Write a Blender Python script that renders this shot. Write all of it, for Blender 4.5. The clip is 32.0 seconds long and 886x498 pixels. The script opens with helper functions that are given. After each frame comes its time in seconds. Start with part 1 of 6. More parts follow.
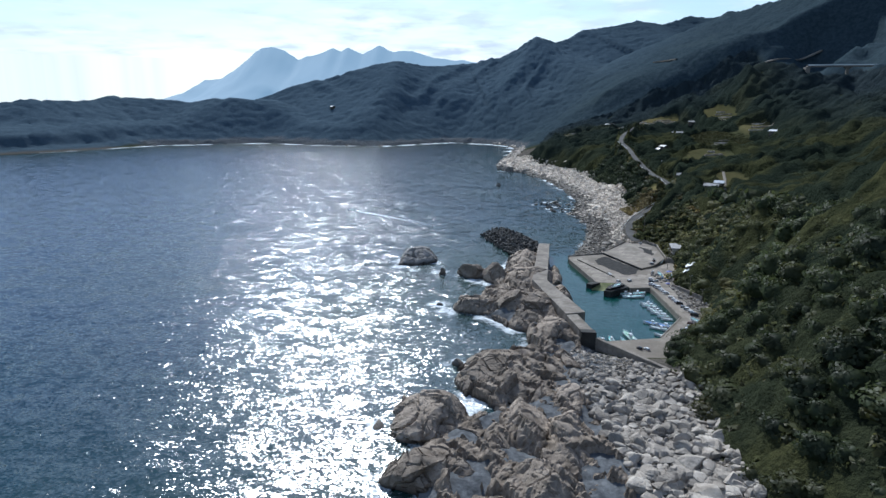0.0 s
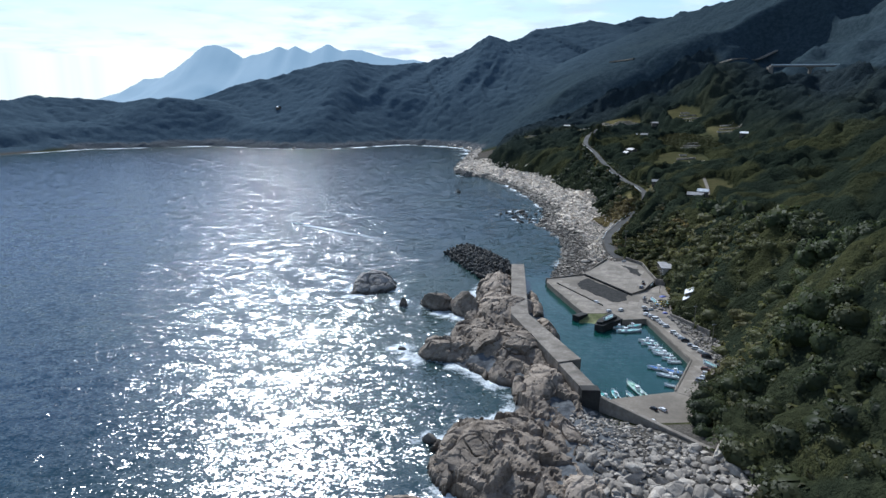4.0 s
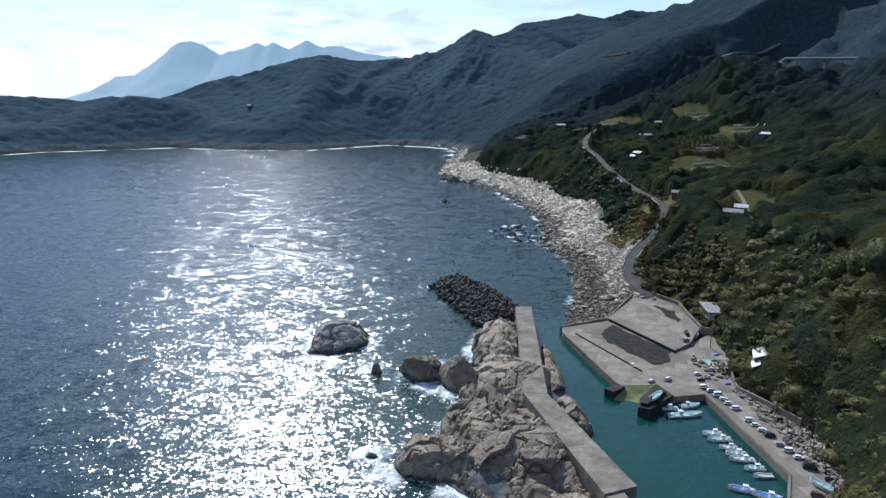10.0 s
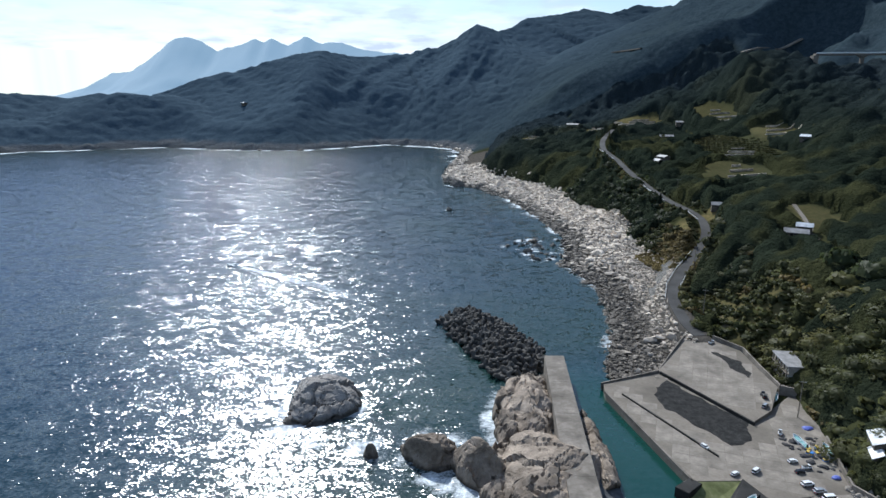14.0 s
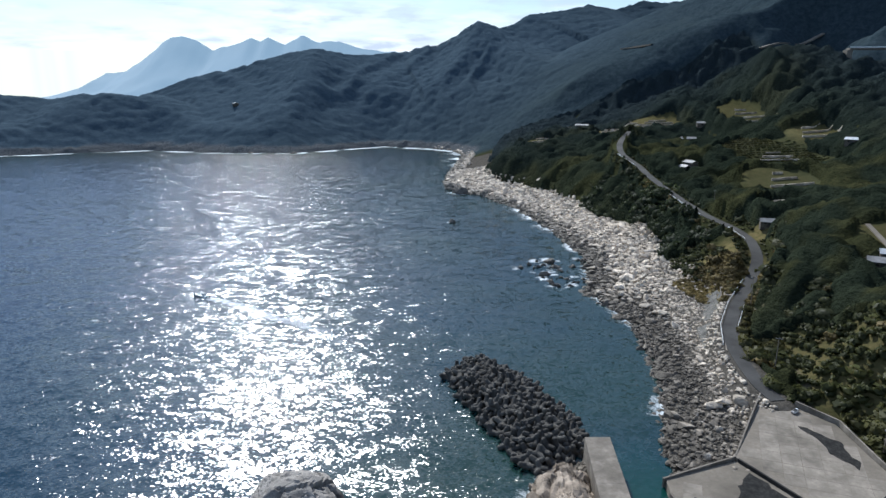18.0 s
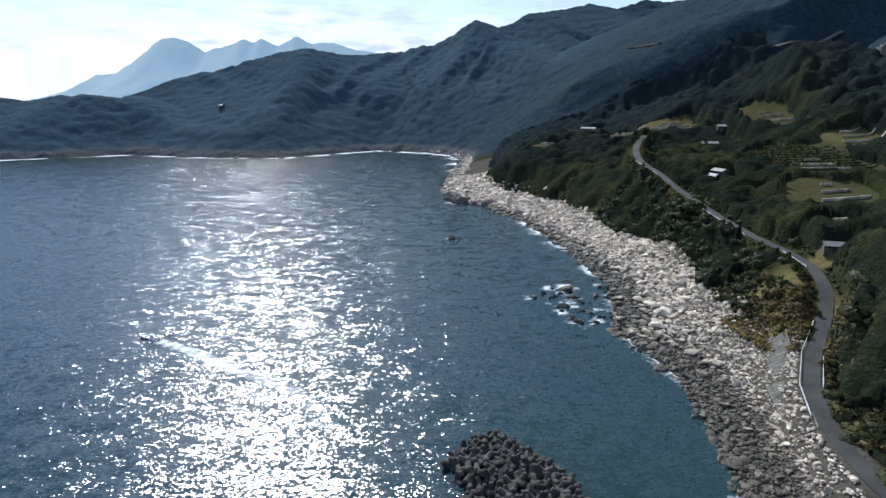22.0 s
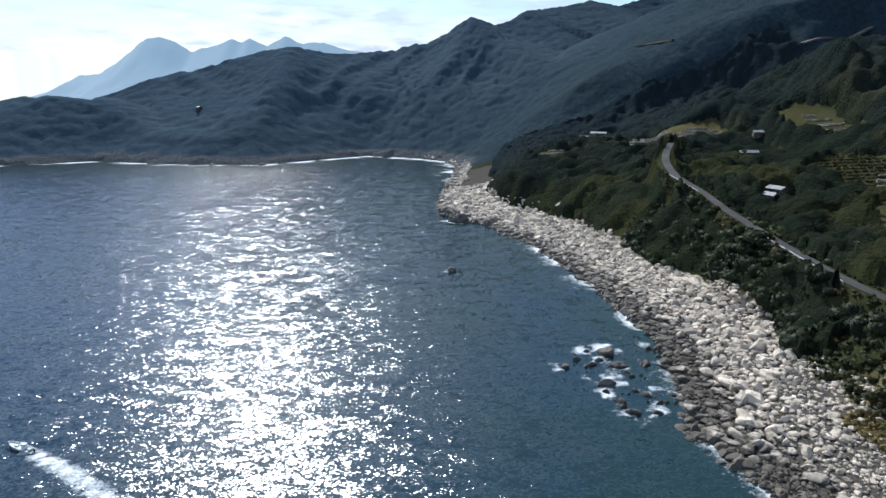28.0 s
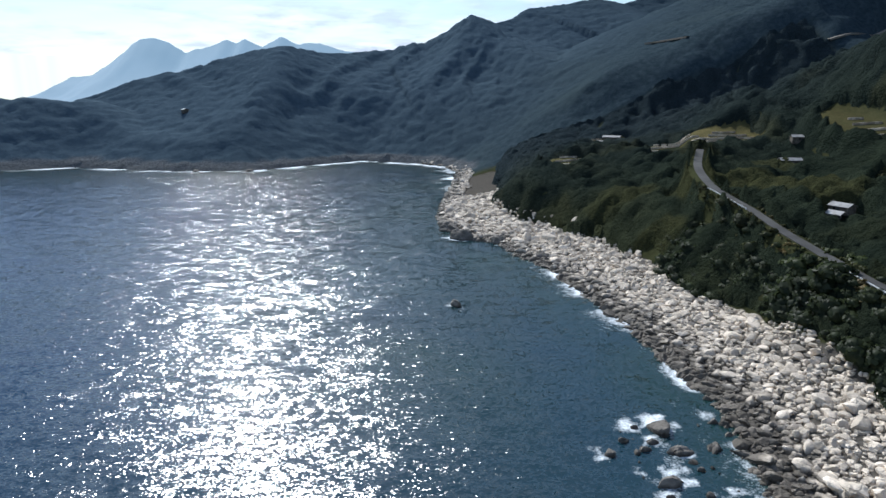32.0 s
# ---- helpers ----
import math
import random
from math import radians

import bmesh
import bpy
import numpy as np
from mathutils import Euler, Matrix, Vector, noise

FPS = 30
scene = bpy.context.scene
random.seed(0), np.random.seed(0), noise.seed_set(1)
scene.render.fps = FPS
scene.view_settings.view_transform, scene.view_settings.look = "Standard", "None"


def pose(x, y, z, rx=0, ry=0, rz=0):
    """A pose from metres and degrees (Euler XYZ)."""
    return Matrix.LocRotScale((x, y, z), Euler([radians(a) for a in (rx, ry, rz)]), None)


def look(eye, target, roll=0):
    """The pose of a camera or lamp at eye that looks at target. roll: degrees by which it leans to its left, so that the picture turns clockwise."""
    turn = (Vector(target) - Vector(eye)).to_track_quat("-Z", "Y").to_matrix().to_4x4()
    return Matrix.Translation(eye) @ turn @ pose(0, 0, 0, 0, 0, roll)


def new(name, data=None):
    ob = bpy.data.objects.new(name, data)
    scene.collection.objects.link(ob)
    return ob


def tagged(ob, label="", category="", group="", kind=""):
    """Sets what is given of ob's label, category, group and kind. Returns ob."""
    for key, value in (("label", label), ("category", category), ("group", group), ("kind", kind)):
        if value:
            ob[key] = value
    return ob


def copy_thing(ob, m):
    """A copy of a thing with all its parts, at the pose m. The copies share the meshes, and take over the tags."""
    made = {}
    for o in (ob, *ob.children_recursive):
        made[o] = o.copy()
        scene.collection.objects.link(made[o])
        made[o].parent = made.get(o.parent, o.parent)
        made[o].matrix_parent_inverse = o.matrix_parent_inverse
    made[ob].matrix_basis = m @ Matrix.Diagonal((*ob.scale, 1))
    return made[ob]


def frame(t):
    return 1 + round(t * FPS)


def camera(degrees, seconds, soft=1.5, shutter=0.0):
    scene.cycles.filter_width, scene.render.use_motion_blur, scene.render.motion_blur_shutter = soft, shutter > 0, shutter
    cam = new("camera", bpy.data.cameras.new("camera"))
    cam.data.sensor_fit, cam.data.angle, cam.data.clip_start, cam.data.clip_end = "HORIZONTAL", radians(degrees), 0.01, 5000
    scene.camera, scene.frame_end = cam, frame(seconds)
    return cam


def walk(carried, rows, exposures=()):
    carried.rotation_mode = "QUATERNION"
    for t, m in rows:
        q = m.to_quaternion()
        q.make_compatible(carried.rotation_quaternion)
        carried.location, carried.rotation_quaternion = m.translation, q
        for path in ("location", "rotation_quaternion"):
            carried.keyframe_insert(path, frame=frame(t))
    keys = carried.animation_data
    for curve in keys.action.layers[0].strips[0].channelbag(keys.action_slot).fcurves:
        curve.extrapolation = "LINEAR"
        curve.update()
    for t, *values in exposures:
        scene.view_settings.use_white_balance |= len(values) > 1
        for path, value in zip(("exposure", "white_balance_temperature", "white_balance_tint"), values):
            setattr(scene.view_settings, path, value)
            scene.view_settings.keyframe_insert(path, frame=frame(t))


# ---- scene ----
cam = camera(70.2, 32.0)
PATH = [
    (0, (7.061, 0.701, 90.776), (6.933, 2.641, 90.304), 0.2),
    (0.5, (6.32, 7.175, 90.633), (6.19, 9.114, 90.16), 0.2),
    (1, (5.5, 13.7, 90.728), (5.372, 15.638, 90.254), 0.2),
    (1.5, (4.617, 19.862, 90.74), (4.501, 21.802, 90.267), 0.2),
    (2, (3.639, 26.041, 90.69), (3.541, 27.982, 90.216), 0.2),
    (2.5, (3.211, 32.652, 90.554), (3.138, 34.594, 90.081), 0.2),
    (3, (1.855, 38.556, 90.662), (1.832, 40.499, 90.189), 0.2),
    (3.5, (1.12, 44.505, 90.619), (1.124, 46.449, 90.147), 0.3),
    (5.5, (-0.405, 69.165, 90.769), (-0.348, 71.108, 90.299), 0.1),
    (6, (-0.257, 74.65, 91.035), (-0.194, 76.592, 90.563), 0.2),
    (7, (0.124, 86.235, 91.289), (0.193, 88.178, 90.818), 0.0),
    (8, (0.683, 98.078, 91.522), (0.755, 100.02, 91.046), 0.0),
    (9, (0.658, 110.611, 91.181), (0.732, 112.552, 90.704), 0.1),
    (10, (1.025, 122.769, 90.634), (1.096, 124.709, 90.155), 0.1),
    (11, (0.751, 135.936, 90.281), (0.821, 137.876, 89.799), 0.1),
    (12, (0.294, 148.331, 90.488), (0.363, 150.27, 90.004), 0.2),
    (13, (-0.461, 160.751, 90.707), (-0.39, 162.69, 90.222), 0.2),
    (14, (-0.901, 173.694, 90.746), (-0.83, 175.633, 90.259), 0.2),
    (14.5, (-0.763, 180.318, 90.925), (-0.692, 182.257, 90.437), 0.1),
    (16.5, (-1.336, 205.006, 92.009), (-1.265, 206.943, 91.517), -0.2),
    (17, (-1.232, 211.253, 91.819), (-1.163, 213.19, 91.326), -0.2),
    (18, (-1.049, 224.665, 90.517), (-0.977, 226.603, 90.028), 0.0),
    (19, (-0.814, 238.152, 89.667), (-0.738, 240.09, 89.177), 0.1),
    (20, (-0.824, 250.553, 89.477), (-0.743, 252.49, 88.986), 0.1),
    (21, (-1.117, 263.303, 89.224), (-1.031, 265.241, 88.735), 0.1),
    (22, (-0.697, 275.788, 88.73), (-0.612, 277.727, 88.248), 0.0),
    (23, (-0.672, 288.516, 88.381), (-0.578, 290.456, 87.903), 0.0),
    (25, (-0.179, 312.364, 88.062), (-0.075, 314.304, 87.585), 0.0),
    (25.5, (-0.157, 318.343, 88.184), (-0.052, 320.283, 87.708), -0.0),
    (27.5, (-0.15, 342.757, 88.703), (-0.042, 344.696, 88.223), -0.0),
    (28, (0.123, 348.861, 88.687), (0.23, 350.8, 88.208), -0.0),
    (29, (0.395, 361.749, 88.827), (0.502, 363.688, 88.347), -0.1),
    (30, (0.545, 374.78, 88.596), (0.655, 376.719, 88.117), -0.1),
    (31, (0.241, 387.572, 88.367), (0.354, 389.511, 87.89), -0.0),
    (32, (1.294, 401.403, 88.264), (1.406, 403.342, 87.789), -0.1),
]
walk(cam, [(t, look(eye, target, roll)) for t, eye, target, roll in PATH], exposures=[(0, 0.2, 5300, 8), (9, 0.2, 5350, 8), (20, 0.2, 5500, 8), (32, 0.2, 5500, 8)])

# ---- sky and sun ----
SUN_AZ, SUN_EL = 15.3, 39.0  # degrees left of +y, degrees up
world = bpy.data.worlds.new("sky")
scene.world = world
world.use_nodes = True
wn, wl = world.node_tree.nodes, world.node_tree.links
wn.clear()


def sky_nodes():
    out = wn.new("ShaderNodeOutputWorld")
    bg = wn.new("ShaderNodeBackground")
    bg.inputs["Strength"].default_value = 0.095
    tc = wn.new("ShaderNodeTexCoord")
    sep = wn.new("ShaderNodeSeparateXYZ")
    wl.new(tc.outputs["Generated"], sep.inputs[0])
    up = wn.new("ShaderNodeMath")
    up.operation = "MAXIMUM"
    up.inputs[1].default_value = 0.05
    wl.new(sep.outputs["Z"], up.inputs[0])
    com = wn.new("ShaderNodeCombineXYZ")
    wl.new(sep.outputs["X"], com.inputs["X"])
    wl.new(sep.outputs["Y"], com.inputs["Y"])
    wl.new(up.outputs[0], com.inputs["Z"])
    sky = wn.new("ShaderNodeTexSky")
    sky.sky_type = "NISHITA"
    sky.sun_disc = False
    sky.sun_elevation = radians(SUN_EL)
    sky.sun_rotation = radians(360 - SUN_AZ)
    sky.air_density, sky.dust_density, sky.ozone_density = 1.2, 0.8, 2.8
    wl.new(com.outputs[0], sky.inputs["Vector"])
    # thin cloud sheet, flattened towards the horizon
    high = wn.new("ShaderNodeMath")
    high.operation = "ADD"
    high.inputs[1].default_value = 0.12
    wl.new(up.outputs[0], high.inputs[0])
    flat = wn.new("ShaderNodeVectorMath")
    flat.operation = "DIVIDE"
    spread = wn.new("ShaderNodeCombineXYZ")
    for k in ("X", "Y", "Z"):
        wl.new(high.outputs[0], spread.inputs[k])
    wl.new(com.outputs[0], flat.inputs[0])
    wl.new(spread.outputs[0], flat.inputs[1])
    no = wn.new("ShaderNodeTexNoise")
    no.inputs["Scale"].default_value = 1.9
    no.inputs["Detail"].default_value = 7
    no.inputs["Roughness"].default_value = 0.56
    wl.new(flat.outputs[0], no.inputs["Vector"])
    ramp = wn.new("ShaderNodeValToRGB")
    ramp.color_ramp.elements[0].position = 0.47
    ramp.color_ramp.elements[0].color = (0.08, 0.08, 0.08, 1)
    ramp.color_ramp.elements[1].position = 0.78
    # the bank of broken cloud that stands over the mountains
    bank = wn.new("ShaderNodeVectorMath")
    bank.operation = "DOT_PRODUCT"
    bank.inputs[1].default_value = (-0.105, 0.987, 0.122)
    wl.new(tc.outputs["Generated"], bank.inputs[0])
    near = wn.new("ShaderNodeMapRange")
    near.interpolation_type = "SMOOTHSTEP"
    near.inputs["From Min"].default_value, near.inputs["From Max"].default_value = 0.962, 0.998
    near.inputs["To Max"].default_value = 0.13
    wl.new(bank.outputs["Value"], near.inputs["Value"])
    thick = wn.new("ShaderNodeMath")
    wl.new(no.outputs["Fac"], thick.inputs[0])
    wl.new(near.outputs[0], thick.inputs[1])
    wl.new(thick.outputs[0], ramp.inputs[0])
    mix = wn.new("ShaderNodeMix")
    mix.data_type = "RGBA"
    wl.new(ramp.outputs["Color"], mix.inputs["Factor"])
    wl.new(sky.outputs[0], mix.inputs["A"])
    shade = wn.new("ShaderNodeValToRGB")
    shade.color_ramp.elements[0].position, shade.color_ramp.elements[1].position = 0.4, 0.62
    shade.color_ramp.elements[0].color, shade.color_ramp.elements[1].color = (0.66, 0.69, 0.74, 1), (1, 1, 1, 1)
    puff = wn.new("ShaderNodeTexNoise")
    puff.inputs["Scale"].default_value, puff.inputs["Detail"].default_value = 3.4, 6
    wl.new(flat.outputs[0], puff.inputs["Vector"])
    wl.new(puff.outputs["Fac"], shade.inputs[0])
    lit = wn.new("ShaderNodeVectorMath")
    lit.operation = "SCALE"
    lit.inputs["Scale"].default_value = 10.2
    wl.new(shade.outputs["Color"], lit.inputs[0])
    wl.new(lit.outputs[0], mix.inputs["B"])
    wl.new(mix.outputs["Result"], bg.inputs["Color"])
    wl.new(bg.outputs[0], out.inputs[0])


sky_nodes()
sun = new("sun", bpy.data.lights.new("sun", "SUN"))
sun.data.energy, sun.data.angle, sun.data.color = 5.0, radians(0.53), (1.0, 0.915, 0.79)
SUN_WAY = Vector((-math.sin(radians(SUN_AZ)) * math.cos(radians(SUN_EL)),
                  math.cos(radians(SUN_AZ)) * math.cos(radians(SUN_EL)), math.sin(radians(SUN_EL))))
sun.matrix_world = look(SUN_WAY * 400, (0, 0, 0))

# ---- helpers ----


def hash3(i, j, k, seed):
    h = (i.astype(np.int64) * 374761393 + j.astype(np.int64) * 668265263 + k.astype(np.int64) * 2147483647 + seed * 974711) & 0xFFFFFFFF
    h = ((h ^ (h >> 13)) * 1274126177) & 0xFFFFFFFF
    h = ((h ^ (h >> 16)) * 2246822519) & 0xFFFFFFFF
    return (h ^ (h >> 15)) / 4294967295.0


def vnoise(p, seed=0):
    """Value noise from -1 to 1 at rows of points (two or three columns)."""
    p = np.asarray(p, float)
    if p.shape[1] == 2:
        p = np.c_[p, np.zeros(len(p))]
    q = np.floor(p)
    f = p - q
    f = f * f * f * (f * (f * 6 - 15) + 10)
    q = q.astype(np.int64)
    out = 0
    for a in (0, 1):
        for b in (0, 1):
            for c in (0, 1):
                w = (f[:, 0] if a else 1 - f[:, 0]) * (f[:, 1] if b else 1 - f[:, 1]) * (f[:, 2] if c else 1 - f[:, 2])
                out = out + w * hash3(q[:, 0] + a, q[:, 1] + b, q[:, 2] + c, seed)
    return out * 2 - 1


def fbm(p, octaves=4, seed=0, gain=0.5):
    p = np.asarray(p, float)
    out, amp = 0, 1.0
    for n in range(octaves):
        out = out + amp * vnoise(p * 2**n + 17.3 * n, seed + n)
        amp *= gain
    return out


def smooth(a, b, x):
    t = np.clip((np.asarray(x, float) - a) / (b - a), 0, 1)
    return t * t * (3 - 2 * t)


def mesh_of(name, verts, faces, material, soft=False, normals=None):
    """A mesh from an array of places and an array of triangles or of quads."""
    me = bpy.data.meshes.new(name)
    verts, faces = np.asarray(verts, np.float32), np.asarray(faces, np.int32)
    n, k = faces.shape
    me.vertices.add(len(verts))
    me.vertices.foreach_set("co", verts.ravel())
    me.loops.add(n * k)
    me.loops.foreach_set("vertex_index", faces.ravel())
    me.polygons.add(n)
    me.polygons.foreach_set("loop_start", np.arange(n, dtype=np.int32) * k)
    me.polygons.foreach_set("loop_total", np.full(n, k, np.int32))
    me.polygons.foreach_set("use_smooth", np.full(n, soft))
    me.materials.append(material)
    me.update(calc_edges=True)
    if normals is not None:  # leaves take the soft shading of their crown
        me.attributes.new("custom_normal", "FLOAT_VECTOR", "POINT").data.foreach_set("vector", np.asarray(normals, np.float32).ravel())
    return me


def part(name, bm, material, parent=None, label=""):
    """One bmesh as one mesh object, under a thing or a part."""
    me = bpy.data.meshes.new(name)
    bm.to_mesh(me)
    bm.free()
    me.materials.append(material)
    ob = new(name, me)
    if parent is not None:
        ob.parent = parent
    return tagged(ob, label)


def thing(name, label, category, group="", kind=""):
    return tagged(new(name), label, category, group, kind)


def add_box(bm, x0, x1, y0, y1, z0, z1, bevel=0.0, top=None):
    """A box; top: by how much the upper face shrinks (x, y)."""
    tx, ty = top or (0, 0)
    vs = [bm.verts.new(v) for v in ((x0, y0, z0), (x1, y0, z0), (x1, y1, z0), (x0, y1, z0),
                                    (x0 + tx, y0 + ty, z1), (x1 - tx, y0 + ty, z1), (x1 - tx, y1 - ty, z1), (x0 + tx, y1 - ty, z1))]
    fs = [bm.faces.new([vs[i] for i in f]) for f in ((0, 3, 2, 1), (4, 5, 6, 7), (0, 1, 5, 4), (1, 2, 6, 5), (2, 3, 7, 6), (3, 0, 4, 7))]
    if bevel:
        edges = list({e for f in fs for e in f.edges})
        bmesh.ops.bevel(bm, geom=edges, offset=bevel, segments=1, affect="EDGES")
    return bm


def box(x0, x1, y0, y1, z0, z1, bevel=0.0, top=None):
    return add_box(bmesh.new(), x0, x1, y0, y1, z0, z1, bevel, top)


def prism(points, z0, z1, bevel=0.0, bm=None):
    """A flat polygon (counter-clockwise) drawn up from z0 to z1."""
    bm = bm or bmesh.new()
    low = [bm.verts.new((x, y, z0)) for x, y in points]
    top = [bm.verts.new((x, y, z1)) for x, y in points]
    n = len(points)
    bm.faces.new(low[::-1])
    cap = bm.faces.new(top)
    for i in range(n):
        bm.faces.new((low[i], low[(i + 1) % n], top[(i + 1) % n], top[i]))
    if bevel:
        bmesh.ops.bevel(bm, geom=list(cap.edges), offset=bevel, segments=1, affect="EDGES")
    return bm


def cyl(r0, r1, h, n=8, at=(0, 0, 0), bm=None):
    bm = bm or bmesh.new()
    bmesh.ops.create_cone(bm, cap_ends=True, segments=n, radius1=r0, radius2=r1, depth=h,
                          matrix=Matrix.Translation((at[0], at[1], at[2] + h / 2)))
    return bm


# ---- materials ----


def node(nt, kind, **inputs):
    n = nt.nodes.new(kind)
    for k, v in inputs.items():
        n.inputs[k.replace("_", " ")].default_value = v
    return n


def mixed(nt, fac, a, b, blend="MIX"):
    """A colour mix: sockets or colours."""
    m = nt.nodes.new("ShaderNodeMix")
    m.data_type, m.blend_type = "RGBA", blend
    for key, v in (("Factor", fac), ("A", a), ("B", b)):
        s = [i for i in m.inputs if i.name == key and (i.type == "RGBA" if key != "Factor" else i.type == "VALUE")][0]
        if isinstance(v, bpy.types.NodeSocket):
            nt.links.new(v, s)
        else:
            s.default_value = (*v, 1) if isinstance(v, tuple) and len(v) == 3 else v
    return [o for o in m.outputs if o.type == "RGBA"][0]


def ramp(nt, fac, p0, p1):
    r = nt.nodes.new("ShaderNodeMapRange")
    r.inputs["From Min"].default_value, r.inputs["From Max"].default_value = p0, p1
    nt.links.new(fac, r.inputs["Value"])
    return r.outputs[0]


def noise_tex(nt, coord, scale, detail=4.0, rough=0.55):
    n = node(nt, "ShaderNodeTexNoise", Scale=scale, Detail=detail, Roughness=rough)
    nt.links.new(coord, n.inputs["Vector"])
    return n.outputs["Fac"]


def start_mat(name):
    m = bpy.data.materials.new(name)
    m.use_nodes = True
    nt = m.node_tree
    b = nt.nodes["Principled BSDF"]
    pos = nt.nodes.new("ShaderNodeNewGeometry").outputs["Position"]
    return m, nt, b, pos


def mat(name, c1, c2, grain=2.0, stain=0.12, rough=0.8, bump=0.4, depth=0.05, metal=0.0, vary=0.0, island=0.0, local=False):
    """A two-scale surface: fine grain from c1 to c2, broad stains, bump; vary: lighter or darker by object, island: by loose piece."""
    m, nt, b, pos = start_mat(name)
    if local:
        pos = nt.nodes.new("ShaderNodeTexCoord").outputs["Object"]
    fine = noise_tex(nt, pos, grain, 6.0, 0.62)
    broad = noise_tex(nt, pos, stain, 4.0, 0.6)
    col = mixed(nt, ramp(nt, fine, 0.3, 0.7), c1, c2)
    col = mixed(nt, ramp(nt, broad, 0.35, 0.72), col, tuple(0.55 * v for v in c1))
    for amount, socket in ((vary, "ob"), (island, "isl")):
        if amount:
            if socket == "ob":
                s = nt.nodes.new("ShaderNodeObjectInfo").outputs["Random"]
            else:
                s = nt.nodes.new("ShaderNodeNewGeometry").outputs["Random Per Island"]
            hsv = nt.nodes.new("ShaderNodeHueSaturation")
            r = nt.nodes.new("ShaderNodeMapRange")
            r.inputs["To Min"].default_value, r.inputs["To Max"].default_value = 1 - amount, 1 + amount
            nt.links.new(s, r.inputs["Value"])
            nt.links.new(r.outputs[0], hsv.inputs["Value"])
            nt.links.new(col, hsv.inputs["Color"])
            col = hsv.outputs[0]
    nt.links.new(col, b.inputs["Base Color"])
    b.inputs["Roughness"].default_value, b.inputs["Metallic"].default_value = rough, metal
    b.inputs["Specular IOR Level"].default_value = 0.2 if rough > 0.7 else 0.5
    if bump:
        bp = node(nt, "ShaderNodeBump", Strength=bump, Distance=depth)
        nt.links.new(fine, bp.inputs["Height"])
        nt.links.new(bp.outputs[0], b.inputs["Normal"])
    return m


def paint(name, c, rough=0.35, metal=0.0):
    m, nt, b, pos = start_mat(name)
    pos = nt.nodes.new("ShaderNodeTexCoord").outputs["Object"]
    grime = ramp(nt, noise_tex(nt, pos, 1.1, 5.0, 0.65), 0.5, 0.8)
    nt.links.new(mixed(nt, grime, c, tuple(0.72 * v for v in c)), b.inputs["Base Color"])
    b.inputs["Roughness"].default_value, b.inputs["Metallic"].default_value = rough, metal
    return m


def foliage(name, dark, light, dry, patch=0.03):
    """Leaves: tone by crown and by broad patches of the hillside, light shining through."""
    m, nt, b, pos = start_mat(name)
    nt.nodes.remove(b)
    isl = nt.nodes.new("ShaderNodeNewGeometry").outputs["Random Per Island"]
    tree = nt.nodes.new("ShaderNodeAttribute")
    tree.attribute_name = "tone"
    crown = mixed(nt, tree.outputs["Fac"], tuple(0.72 * v for v in dark), tuple(1.2 * v for v in light))
    col = mixed(nt, 0.25, crown, mixed(nt, isl, dark, light))
    col = mixed(nt, ramp(nt, noise_tex(nt, pos, patch, 3.0), 0.5, 0.68), col, mixed(nt, 0.65, col, dry))
    # random broad patches, mixed towards a near-black green
    broad_tone = ramp(nt, noise_tex(nt, pos, 0.011, 2.0), 0.46, 0.58)
    col = mixed(nt, broad_tone, mixed(nt, 0.36, col, (0.012, 0.017, 0.014)), col)
    out = nt.nodes["Material Output"]
    d, t, g = nt.nodes.new("ShaderNodeBsdfDiffuse"), nt.nodes.new("ShaderNodeBsdfTranslucent"), nt.nodes.new("ShaderNodeBsdfGlossy")
    nt.links.new(col, d.inputs[0])
    nt.links.new(col, t.inputs[0])
    g.inputs["Roughness"].default_value = 0.5
    a, c = nt.nodes.new("ShaderNodeMixShader"), nt.nodes.new("ShaderNodeMixShader")
    a.inputs[0].default_value, c.inputs[0].default_value = 0.48, 0.012
    nt.links.new(d.outputs[0], a.inputs[1])
    nt.links.new(t.outputs[0], a.inputs[2])
    nt.links.new(a.outputs[0], c.inputs[1])
    nt.links.new(g.outputs[0], c.inputs[2])
    nt.links.new(c.outputs[0], out.inputs[0])
    return m


